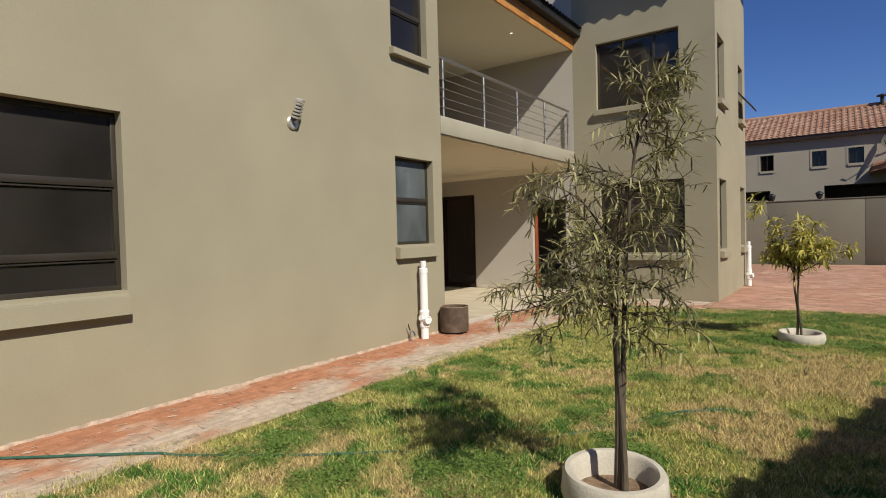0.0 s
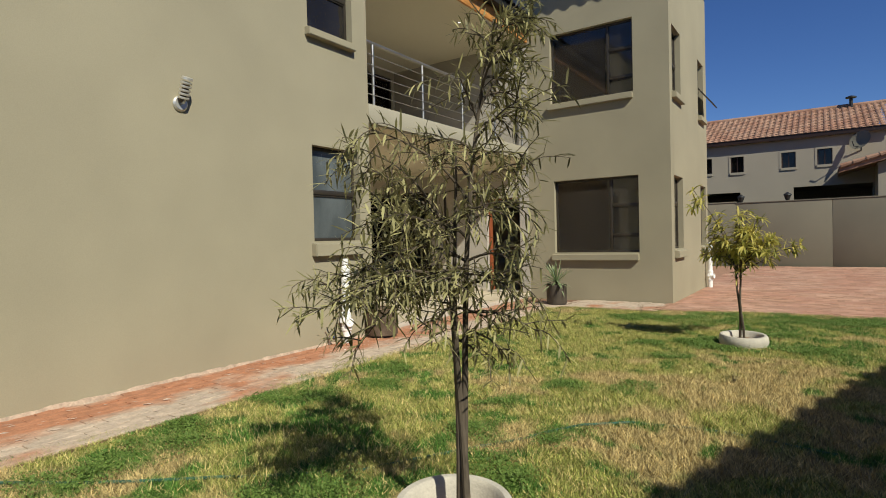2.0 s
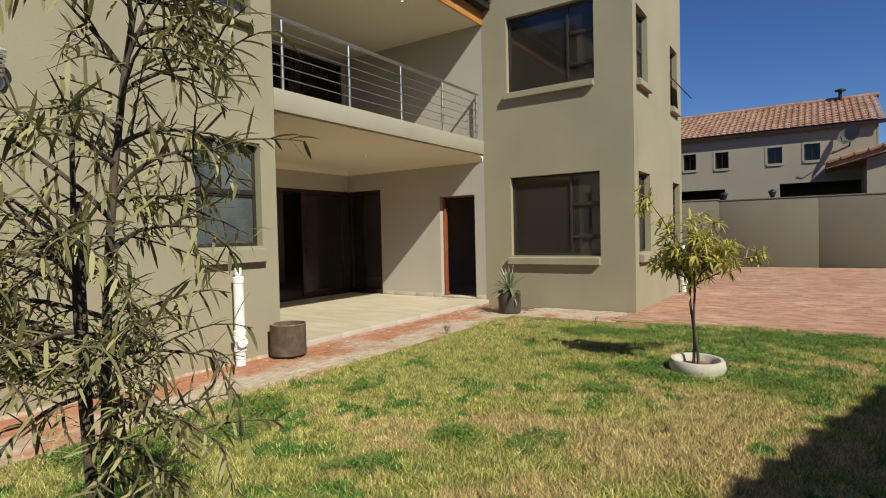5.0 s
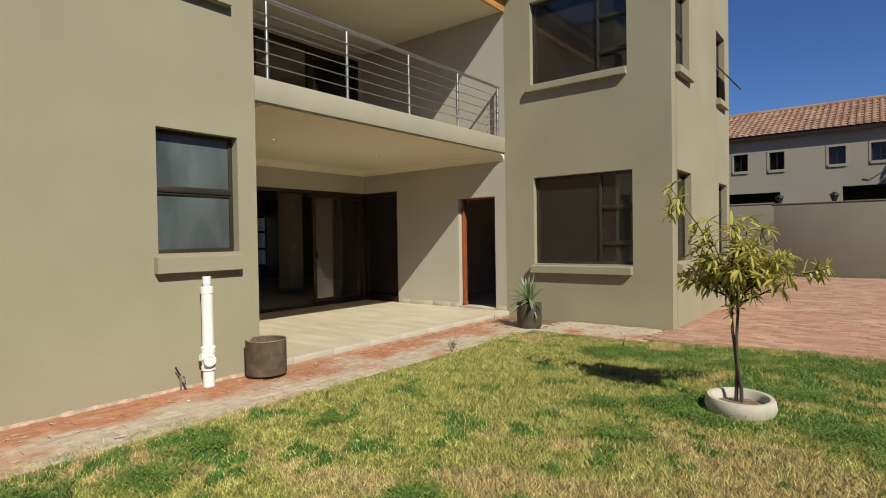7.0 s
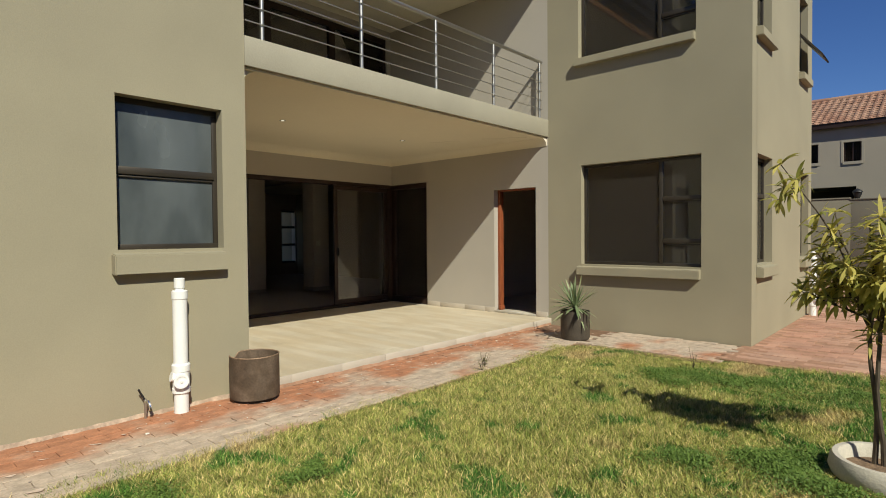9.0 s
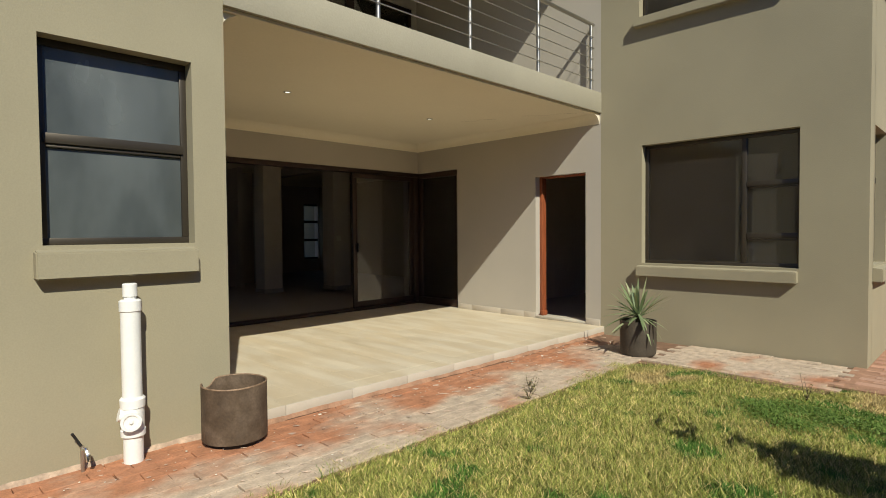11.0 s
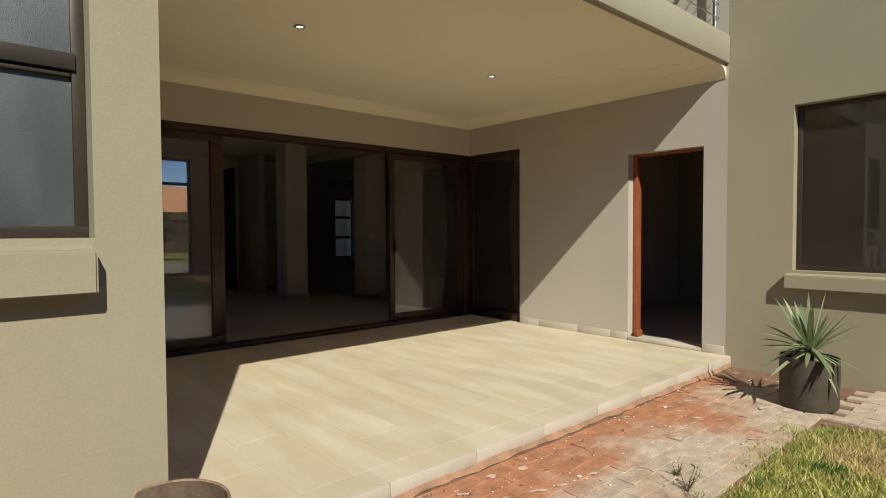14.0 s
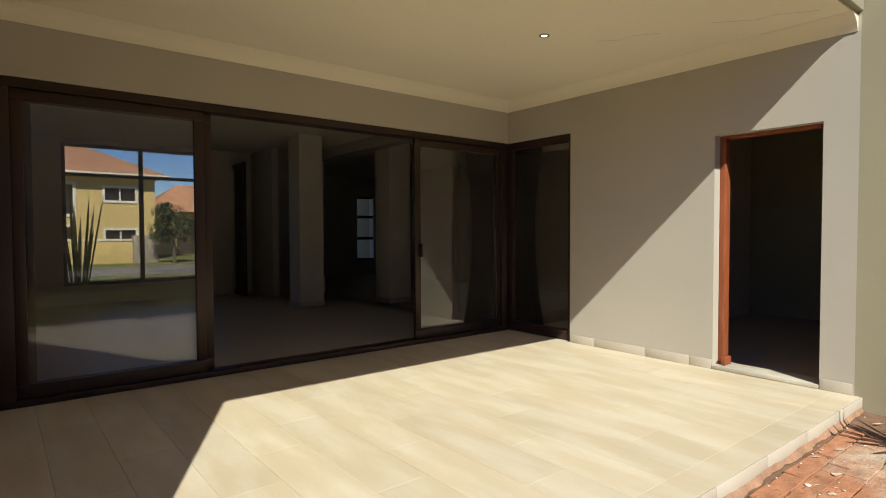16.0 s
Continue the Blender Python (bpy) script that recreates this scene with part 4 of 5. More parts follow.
# ---- hose ----
pts = []
way = [(-3.75, 1.6), (-3.3, 1.95), (-2.8, 2.3), (-2.3, 2.62), (-1.6, 3.12), (-1.0, 3.6), (-0.62, 4.3), (-0.2, 4.95), (0.15, 5.2), (0.7, 5.3), (1.4, 5.2)]
for (ax, ay), (bx, by) in zip(way, way[1:]):
    for i in range(5):
        f = i / 5
        xx, yy = ax + (bx - ax) * f, ay + (by - ay) * f
        pts.append((xx + 0.02 * math.sin(yy * 3.1), yy + 0.015 * math.sin(xx * 4), 0.012 if xx < -2.8 else (-0.006 if -0.45 < xx < 0.15 or xx < -1.55 else -0.02)))
hose = thing("garden_hose", (0, 0, 0), "thin green garden hose lying across path and lawn", "hose")
part("hose_pipe", tube(pts, 0.0095, 8), HOSE, hose)

# ---- boundary and neighbours ----
bw = thing("boundary_wall", (0, 25, 0), "long plastered boundary wall across the courtyard", "wall", kind="structure")
part("wall_panel", boxes((-30, -1.45, 0, 0.22, -0.05, 2.4), bevel=0.01), WALL_PLASTER, bw)
for x0, x1 in ((-1.45, 1.53), (1.536, 4.8), (4.806, 8.5)):
    part("wall_panel", boxes((x0, x1, 0, 0.22, -0.05, 2.36), bevel=0.01), WALL_PLASTER, bw)
part("coping", boxes((-1.47, 8.5, -0.02, 0.24, 2.36, 2.4), (-30, -1.45, -0.02, 0.24, 2.4, 2.44), bevel=0.006), WALL_PLASTER, bw)
for x in (-1.3, 0.2):
    gl = thing("garden_lantern", (x, 25.1, 2.4), "small dark lantern on the wall", "lamp", group="wall lanterns")
    part("lantern_body", lathe([(0.05, 0), (0.06, 0.02), (0.1, 0.12), (0.11, 0.2), (0.02, 0.26)], 12), BLACK, gl)
    part("lantern_cap", lathe([(0.14, 0.19), (0.13, 0.22), (0.02, 0.3)], 12), BLACK, gl)


def tiled_roof(x0, x1, y0, y1, z0, z1, parent, pitch=0.3, run=0.34):
    """Rows of barrel tiles on a slope from (y0, z0) up to (y1, z1)."""
    verts, faces = [], []
    nx, ny = int((x1 - x0) / pitch), max(1, int(math.hypot(y1 - y0, z1 - z0) / run))
    for j in range(ny):
        f0, f1 = j / ny, (j + 1.12) / ny
        for i in range(nx):
            base = len(verts)
            for f, lift in ((f0, 0.022), (f1, 0.0)):
                for k in range(6):
                    u = k / 5
                    h = 0.036 * math.sin(math.pi * min(1, u / 0.62)) if u < 0.62 else -0.008
                    verts.append((x0 + (i + u) * pitch, y0 + (y1 - y0) * f, z0 + (z1 - z0) * f + h + lift))
            for k in range(5):
                faces.append((base + k, base + k + 1, base + 7 + k, base + 6 + k))
            faces.append(tuple(base + k for k in range(6)))
    me = bpy.data.meshes.new("roof_tiles")
    me.from_pydata(verts, [], faces)
    me.materials.append(ROOF_TILE)
    ob = new("roof_tiles", me)
    ob.parent = parent
    ob["kind"] = "stuff"
    return ob


far = thing("neighbour_house", (0, 0, 0), "two-storey khaki neighbour house with a terracotta tiled roof", "house")
FAR = 28.0
fwins = [(-3.2, -2.7, 3.85, 4.5), (-1.98, -1.48, 3.82, 4.48), (-0.12, 0.38, 3.86, 4.48), (1.1, 1.6, 3.88, 4.5), (-5.2, -4.7, 3.85, 4.5)]
fdark = [(-3.4, -1.62, 2.2, 2.97), (0.29, 2.85, 2.2, 3.05)]
wobj = wall("house_wall", "y", FAR, 0.25, -14, 3.3, -0.05, 5.2, fwins + fdark, FAR_PLASTER, "")
for key in ("kind", "category"):
    if key in wobj:
        del wobj[key]
wobj.parent = far
for a, b, c, d_ in fwins:
    w = part("window", boxes((a - 0.07, a, FAR - 0.012, FAR + 0.02, c - 0.1, d_ + 0.07), (b, b + 0.07, FAR - 0.012, FAR + 0.02, c - 0.1, d_ + 0.07), (a, b, FAR - 0.012, FAR + 0.02, d_, d_ + 0.07), (a - 0.02, b + 0.02, FAR - 0.035, FAR + 0.02, c - 0.1, c)), FAR_PLASTER, far, "raised plaster surround")
    part("pane", boxes((a, b, FAR + 0.12, FAR + 0.13, c, d_)), DARK_GLASS, w)
    part("frame", boxes((a, a + 0.04, FAR + 0.08, FAR + 0.12, c, d_), (b - 0.04, b, FAR + 0.08, FAR + 0.12, c, d_), ((a + b) / 2 - 0.02, (a + b) / 2 + 0.02, FAR + 0.08, FAR + 0.12, c, d_)), ALU_DARK, w)
part("inner_wall", boxes((-14, 3.3, FAR + 4, FAR + 4.2, 0, 5.2), (3.1, 3.3, FAR + 0.25, FAR + 4, 0, 5.2), (-14, 3.3, FAR + 0.25, FAR + 4.0, 5.0, 5.1), (-14, 3.3, FAR + 0.25, FAR + 4.0, 3.1, 3.2)), FAR_PLASTER, far)
part("eaves_board", boxes((-14.3, 3.55, FAR - 0.21, FAR - 0.17, 4.99, 5.13), (-14.3, 3.55, FAR - 0.19, FAR, 5.1, 5.14)), ALU_DARK, far)
tiled_roof(-14.3, 3.6, FAR - 0.24, FAR + 3.5, 5.14, 6.66, far, 0.22, 0.27)
tiled_roof(-14.3, 3.6, FAR + 7.45, FAR + 3.5, 5.12, 6.66, far)
part("ridge", tube([(-14.3, FAR + 3.5, 6.66), (3.62, FAR + 3.5, 6.66)], 0.11, 10), ROOF_TILE, far)
part("gable", boxes((3.28, 3.34, FAR, FAR + 7, 0, 5.15)), FAR_PLASTER, far)
fl = part("flue", tube([(2.33, 31.3, 6.45), (2.33, 31.3, 6.95)], 0.07, 12), BLACK, far)
part("flue_cap", lathe([(0.2, 0), (0.2, 0.05), (0.05, 0.1)], 16, at=(2.33, 31.3, 6.97)), BLACK, fl)
# lower wing of the neighbour's house, its verge running up to the right
bm = bmesh.new()
rings = [[bm.verts.new((xx, yy, zz)) for xx, zz in ((2.9, 0), (8.7, 0), (8.7, 5.2), (2.9, 3.64))] for yy in (FAR - 1.6, FAR - 0.05)]
for k in range(4):
    bm.faces.new((rings[0][k], rings[0][(k + 1) % 4], rings[1][(k + 1) % 4], rings[1][k]))
for ring in rings:
    bm.faces.new(ring)
part("side_wing", bm, FAR_PLASTER, far)
bm = bmesh.new()
n = 14
vs = []
for i in range(n + 1):
    xx = 1.75 + 7.0 * i / n
    z = 3.35 + 0.44 * (xx - 1.75) * 0.62
    vs.append([bm.verts.new((xx, yy, z + dz)) for yy, dz in ((FAR - 1.9, 0), (FAR - 1.9, 0.2), (FAR - 0.02, 0.2), (FAR - 0.02, 0))])
for p, q in zip(vs, vs[1:]):
    for k in range(4):
        bm.faces.new((p[k], p[(k + 1) % 4], q[(k + 1) % 4], q[k]))
verge = part("verge", bm, ROOF_TILE, far)
for i in range(18):
    xx = 1.8 + 0.38 * i
    z = 3.57 + 0.273 * (xx - 1.75)
    part("verge_tile", tube([(xx, FAR - 1.93, z), (xx + 0.36, FAR - 1.93, z + 0.1)], [0.1, 0.075], 8), ROOF_TILE, verge)
dish = thing("satellite_dish", (2.5, FAR - 0.3, 4.3), "grey satellite dish on the neighbour house", "dish")
bm = lathe([(0.001, 0.0), (0.18, 0.026), (0.37, 0.1), (0.376, 0.106), (0.18, 0.038), (0.001, 0.012)], 28)
bmesh.ops.rotate(bm, cent=(0, 0, 0), matrix=Euler((radians(68), 0, radians(-35))).to_matrix(), verts=bm.verts)
bmesh.ops.translate(bm, vec=(0, 0, 0.33), verts=bm.verts)
part("reflector", bm, WALL_PLASTER, dish)
part("mast", tube([(0, 0.3, 0.0), (0, 0.08, 0.25), (0, 0.04, 0.33)], 0.025), BLACK, dish)
part("feed_arm", tube([(0.0, 0.0, 0.1), (-0.25, -0.3, 0.12), (-0.3, -0.36, 0.3)], 0.016), BLACK, dish)

# unseen neighbour house added across the garden; its stepped verge shades the lawn
sh = thing("unseen_side_house", (0, 0, 0), "unseen house block added so its low gable shades the lawn", "house")
XW = 5.4
bm = bmesh.new()
prof = [(-9.0, 0.0)]
ridge_y, ridge_h, slope = -1.9, 5.8, 0.267
prof.append((-9.0, ridge_h - 0.267 * 7.1))
prof.append((ridge_y, ridge_h))
n = 26
for i in range(n):
    y1_ = ridge_y + (i + 1) * 0.42
    h0_, h1_ = ridge_h - slope * (i * 0.42), ridge_h - slope * ((i + 1) * 0.42)
    prof.append((y1_, h0_ - 0.04 * (i % 3 == 0)))
    prof.append((y1_, h1_))
prof.append((prof[-1][0], 0.0))
ra = [bm.verts.new((XW, a, b)) for a, b in prof]
rb = [bm.verts.new((XW + 5, a, b)) for a, b in prof]
bm.faces.new(ra)
bm.faces.new(rb)
for i in range(len(prof)):
    j = (i + 1) % len(prof)
    bm.faces.new((ra[i], ra[j], rb[j], rb[i]))
part("house_body", bm, FAR_PLASTER, sh)
# unseen tall house added to keep the sky out of the door glass reflections
th = thing("unseen_tall_house", (14, 8, 0), "unseen two-storey house behind the side wall, added to block reflected sky", "house")
part("house_wall", boxes((-2.6, 4, -20, 14, -0.05, 6.6)), FAR_PLASTER, th)
part("roof", corrugated(-3.0, 2.5, -20.4, 14.4, 6.7, "x", 0.5, 0.05, -1.4), STEEL, th, "corrugated galvanised roof")
tagged(part("wall_side", boxes((4.7, 4.92, -12, 10.5, -0.05, 2.0), (4.92, 9.7, 10.3, 10.5, -0.05, 2.0), (9.5, 9.7, 10.5, 24.99, -0.05, 2.0), bevel=0.01), WALL_PLASTER), "plastered side boundary wall", "wall", kind="structure")
tagged(part("wall_behind", boxes((-3.98, 4.7, -12.2, -12, -0.05, 2.2), bevel=0.01), WALL_PLASTER), "plastered rear boundary wall", "wall", kind="structure")

# ---- the street side, seen through the house ----
tagged(part("road", boxes((-27.5, -22.5, -60, 80, -0.029, -0.01)), ASPHALT), "grey asphalt street", "road", kind="structure")
yh = thing("yellow_house", (0, 0, 0), "two-storey yellow house with a terracotta roof across the street", "house")
X = -34.0
ywins = [(11.4, 12.7, 2.9, 3.5), (11.4, 12.7, 0.55, 1.45), (8.9, 10.1, 2.2, 3.6), (8.8, 10.0, 0.5, 1.6)]
wobj = wall("house_wall", "x", X, -0.25, 4.5, 13.6, -0.05, 4.2, ywins, YELLOW, "")
for key in ("kind", "category"):
    if key in wobj:
        del wobj[key]
wobj.parent = yh
part("side_wall", boxes((X - 8, X - 0.25, 13.35, 13.6, -0.05, 4.2)), YELLOW, yh)
part("rear_wall", boxes((X - 8.2, X - 8, 4.5, 13.6, -0.05, 4.2), (X - 8, X - 0.25, 4.5, 4.7, -0.05, 4.2)), YELLOW, yh)
for a, b, c, e in ywins:
    w = part("window", boxes((X - 0.02, X + 0.05, a - 0.12, a, c - 0.12, e + 0.12), (X - 0.02, X + 0.05, b, b + 0.12, c - 0.12, e + 0.12), (X - 0.02, X + 0.05, a, b, e, e + 0.12), (X - 0.02, X + 0.05, a, b, c - 0.12, c)), WHITE, yh, "white surround")
    part("pane", boxes((X - 0.12, X - 0.11, a, b, c, e)), GLASS, w)
    part("frame", boxes((X - 0.1, X - 0.05, (a + b) / 2 - 0.03, (a + b) / 2 + 0.03, c, e)), WHITE, w)
bm = bmesh.new()
eave = [bm.verts.new(p) for p in ((X + 0.6, 3.9, 4.15), (X + 0.6, 14.2, 4.15), (X - 8.8, 14.2, 4.15), (X - 8.8, 3.9, 4.15))]
top = [bm.verts.new(p) for p in ((X - 4, 8.2, 6.2), (X - 4, 10.2, 6.2))]
for f in ((eave[0], eave[1], top[1], top[0]), (eave[1], eave[2], top[1]), (eave[2], eave[3], top[0], top[1]), (eave[3], eave[0], top[0]), eave):
    bm.faces.new(f)
part("roof", bm, ORANGE_ROOF, yh)
part("eaves_board", boxes((X + 0.58, X + 0.62, 3.9, 14.2, 4.0, 4.2), (X + 0.02, X + 0.6, 3.9, 14.2, 4.1, 4.14)), WHITE, yh)
yw = thing("low_yellow_wall", (X + 3, 0, 0), "low yellow garden wall with a stone pier", "wall", kind="structure")
part("wall_panel", boxes((0, 0.22, 4, 12.0, -0.05, 0.95), bevel=0.01), YELLOW, yw)
part("coping", boxes((-0.04, 0.26, 4, 12.0, 0.95, 1.05), bevel=0.01), WHITE, yw)
part("pier", boxes((-0.1, 0.4, 12.0, 13.0, -0.05, 1.2), bevel=0.02), STONE, yw)
oh = thing("orange_roof_house", (0, 0, 0), "single-storey house with an orange tiled roof in the distance", "house")
part("house_wall", boxes((-44, -40, 14.6, 26, -0.05, 2.6)), YELLOW, oh)
part("garage_door", boxes((-40.0, -39.95, 16, 20, 0, 2.1)), ALU, oh)
bm = bmesh.new()
vs = [bm.verts.new(p) for p in ((-39.3, 14, 2.6), (-39.3, 26.5, 2.6), (-44.7, 26.5, 2.6), (-44.7, 14, 2.6), (-42, 16.5, 4.4), (-42, 24, 4.4))]
for f in ((0, 1, 5, 4), (1, 2, 5), (2, 3, 4, 5), (3, 0, 4), (0, 1, 2, 3)):
    bm.faces.new([vs[i] for i in f])
part("roof", bm, ORANGE_ROOF, oh)


def round_tree(x, y, h, r, seed, leaf=0.09, count=1500):
    t = thing("street_tree", (x, y, 0), "dense dark green street tree", "tree")
    rng = random.Random(seed)
    trunk, crown = bmesh.new(), bmesh.new()
    tube([(0, 0, -0.02), (0.03, 0.02, h * 0.3), (0, 0, h * 0.55)], [0.09, 0.07, 0.05], 8, trunk)
    blobs = []
    for i in range(16):
        a, z = rng.uniform(0, 6.28), rng.uniform(0.45, 0.95)
        rr = r * rng.uniform(0.2, 0.75) * (1.25 - abs(z - 0.65) * 1.6)
        c = Vector((rr * math.cos(a), rr * math.sin(a), h * z))
        blobs.append((c, r * rng.uniform(0.25, 0.45)))
        tube([(0, 0, h * 0.4), c * 0.5 + Vector((0, 0, h * 0.25)), c], [0.035, 0.02, 0.01], 5, trunk)
    for i in range(count):
        c, q = blobs[i % 16]
        d = Vector((rng.gauss(0, 1), rng.gauss(0, 1), rng.gauss(0, 1))).normalized()
        blade(crown, c + d * q * rng.uniform(0.4, 1.0), (d + Vector((rng.gauss(0, 0.6), rng.gauss(0, 0.6), rng.gauss(0, 0.6)))).normalized(), leaf * rng.uniform(0.8, 1.6), leaf * 0.45, 0.6, segs=2)
    part("trunk", trunk, BARK, t)
    part("crown", crown, TREE_LEAF, t)


round_tree(-29.5, 13.4, 2.5, 0.95, 3, 0.13, 4200)
round_tree(-24.0, 19.7, 2.9, 1.5, 4, 0.16, 2200)
sp = thing("spiky_plant", (-15.5, 8.45, -0.03), "tall dark spiky plant outside the street window", "plant")
bm = bmesh.new()
rng = random.Random(8)
for i in range(22):
    a = rng.uniform(0, 6.28)
    blade(bm, (0.12 * math.cos(a), 0.12 * math.sin(a), 0), (0.16 * math.cos(a), 0.16 * math.sin(a), 1), rng.uniform(1.3, 2.3), 0.07, rng.uniform(0.0, 0.15), segs=5, fold=0.3)
part("stalks", bm, TREE_LEAF, sp)

# ---- lawn: blades ----


def lawn():
    gen = np.random.default_rng(7)
    n = 1500000
    x = gen.uniform(-3.12, 4.6, n)
    y = gen.uniform(-3.0, 11.7, n)
    edge = -2.97 + 0.06 * np.sin(y * 2.1) + 0.045 * np.sin(y * 7.3 + 1) + 0.035 * np.sin(y * 17.1) + 0.02 * np.sin(y * 41) + gen.normal(0, 0.03, n)
    top = 11.08 + 0.115 * (x + 2.3) + 0.05 * np.sin(x * 2.7) + 0.03 * np.sin(x * 11.3) + gen.normal(0, 0.04, n)
    corner = np.clip((x + 2.88) / 0.5, 0, 1)
    ok = (x > edge) & (y < top - 0.2 * (1 - corner) ** 2)
    ok &= np.hypot(x + 0.16, y - 3.27) > 0.29 + gen.normal(0, 0.02, n)
    ok &= np.hypot(x - 0.42, y - 8.62) > 0.29 + gen.normal(0, 0.02, n)
    ok &= (x < 2.6 + 0.1 * y)
    x, y = x[ok], y[ok]
    n = len(x)
    a = gen.uniform(0, 2 * np.pi, n)
    h = gen.uniform(0.02, 0.053, n) * (1 + 0.35 * np.sin(x * 1.7 + 1) * np.sin(y * 1.3))
    lean = gen.uniform(0.1, 1.6, n) * h
    b = gen.uniform(0, 2 * np.pi, n)
    w = gen.uniform(0.0024, 0.0046, n)
    z0 = np.full(n, -0.031)
    co = np.empty((n, 3, 3))
    co[:, 0] = np.stack([x - w * np.cos(a), y - w * np.sin(a), z0], 1)
    co[:, 1] = np.stack([x + w * np.cos(a), y + w * np.sin(a), z0], 1)
    co[:, 2] = np.stack([x + lean * np.cos(b), y + lean * np.sin(b), z0 + h], 1)
    me = bpy.data.meshes.new("lawn_grass")
    me.vertices.add(n * 3)
    me.vertices.foreach_set("co", co.ravel())
    me.loops.add(n * 3)
    me.loops.foreach_set("vertex_index", np.arange(n * 3, dtype=np.int32))
    me.polygons.add(n)
    me.polygons.foreach_set("loop_start", np.arange(0, n * 3, 3, dtype=np.int32))
    me.update(calc_edges=True)
    me.materials.append(LAWN_BLADE)
    tagged(new("lawn_grass", me), "patchy mown lawn, green and straw yellow", "grass", kind="stuff")


lawn()


def clover():
    """Low green weeds in clumps on the dry lawn."""
    gen = np.random.default_rng(15)
    spots = ((-2.37, 2.74, 0.4), (-2.4, 3.41, 0.45), (-2.19, 5.19, 0.3), (-1.68, 2.54, 0.35), (-2.67, 4.41, 0.28), (-2.12, 6.5, 0.25), (-1.1, 3.2, 0.5), (-1.1, 10.1, 0.5), (-0.76, 4.55, 0.32), (-0.69, 5.85, 0.25), (-0.98, 5.13, 0.22), (-0.16, 6.08, 0.26), (-0.53, 10.2, 0.55), (-0.11, 7.54, 0.3), (0.0, 8.4, 0.5), (1.14, 8.4, 0.45), (1.7, 11.0, 0.7), (0.8, 10.6, 0.7), (-2.35, 4.48, 0.3), (-0.23, 4.7, 0.22), (-0.58, 8.11, 0.28), (-2.46, 5.59, 0.35), (0.2, 10.4, 0.45), (0.75, 9.3, 0.4), (-0.3, 3.9, 0.3))
    xs, ys = [], []
    for cx, cy, r in spots:
        m = int(7000 * r * r)
        for k in range(6):  # each clump is a few overlapping cushions
            a, q = gen.uniform(0, 2 * np.pi), r * gen.uniform(0.1, 0.75)
            rr = r * gen.uniform(0.3, 0.6)
            xs.append(gen.normal(cx + q * np.cos(a), rr * 0.5, m))
            ys.append(gen.normal(cy + q * np.sin(a), rr * 0.5, m))
    x, y = np.concatenate(xs), np.concatenate(ys)
    ok = (x > -2.9) & (y < 11.0 + 0.115 * (x + 2.3)) & (np.hypot(x + 0.16, y - 3.27) > 0.29) & (np.hypot(x - 0.42, y - 8.62) > 0.31)
    x, y = x[ok], y[ok]
    n = len(x)
    z = -0.02 + gen.uniform(0, 1, n) ** 0.6 * (0.035 + 0.02 * np.sin(x * 9) * np.sin(y * 11))
    a, b = gen.uniform(0, 2 * np.pi, n), gen.normal(0, 0.5, (n, 2))
    w = gen.uniform(0.005, 0.009, n)
    co = np.empty((n, 3, 3))
    for k in range(3):
        t = a + k * 2.1
        dx, dy = w * np.cos(t), w * np.sin(t)
        co[:, k] = np.stack([x + dx, y + dy, z + dx * b[:, 0] + dy * b[:, 1]], 1)
    me = bpy.data.meshes.new("clover_patches")
    me.from_pydata(co.reshape(-1, 3), [], np.arange(n * 3).reshape(-1, 3))
    me.materials.append(CLOVER_LEAF)
    tagged(new("clover_patches", me), "deep green clover clumps in the dry lawn", "weeds", kind="stuff")


clover()

# ---- tiles and bricks ----


def tile_mesh(name, lx, ly, h, material, bev=0.003):
    bm = boxes((-lx / 2, lx / 2, -ly / 2, ly / 2, -h, 0), bevel=0)
    es = [e for e in bm.edges if all(v.co.z > -1e-6 for v in e.verts)]
    bmesh.ops.bevel(bm, geom=es, offset=bev, segments=1, affect="EDGES")
    bmesh.ops.recalc_face_normals(bm, faces=bm.faces)
    me = bpy.data.meshes.new(name)
    bm.to_mesh(me)
    bm.free()
    me.materials.append(material)
    return me


patio = bpy.data.objects["floor_patio"]
cache = {}
rng = random.Random(2)
ye = [PY + 0.002, 7.5, 8.1, 8.7, 9.3, 9.9, 10.5, 11.1, 11.7, RY - 0.002]
spots = [(FX - 0.14, FX + 0.04, y0, y1) for y0, y1 in zip(ye, ye[1:])]
rows = [PY + 0.002 + (RY - PY - 0.004) * i / 17 for i in range(18)]
for k, (y0, y1) in enumerate(zip(rows, rows[1:])):
    cuts = [BX - 0.1, *[FX - 0.14 - 1.2 * m - (0.0, 0.4, 0.8)[k % 3] for m in (2, 1, 0) if BX < FX - 0.14 - 1.2 * m - (0.0, 0.4, 0.8)[k % 3] < FX - 0.2], FX - 0.14]
    spots += [(a, b, y0, y1) for a, b in zip(cuts, cuts[1:])]
for x0, x1, y0, y1 in spots:
    key = (round(x1 - x0, 3), round(y1 - y0, 3))
    if key not in cache:
        cache[key] = tile_mesh("floor_tile", x1 - x0 - 0.0016, y1 - y0 - 0.0016, 0.011, TILE, 0.0007)
    o = new("floor_tile", cache[key])
    o.location = ((x0 + x1) / 2, (y0 + y1) / 2, FLOOR + rng.uniform(-0.0004, 0.0004))
    o.parent = patio
for y0, y1 in zip(ye, ye[1:]):
    bm = boxes((FX + 0.041, FX + 0.053, y0 + 0.002, y1 - 0.002, 0.0, FLOOR), bevel=0.002)
    part("step_tile", bm, TILE_EDGE, patio)

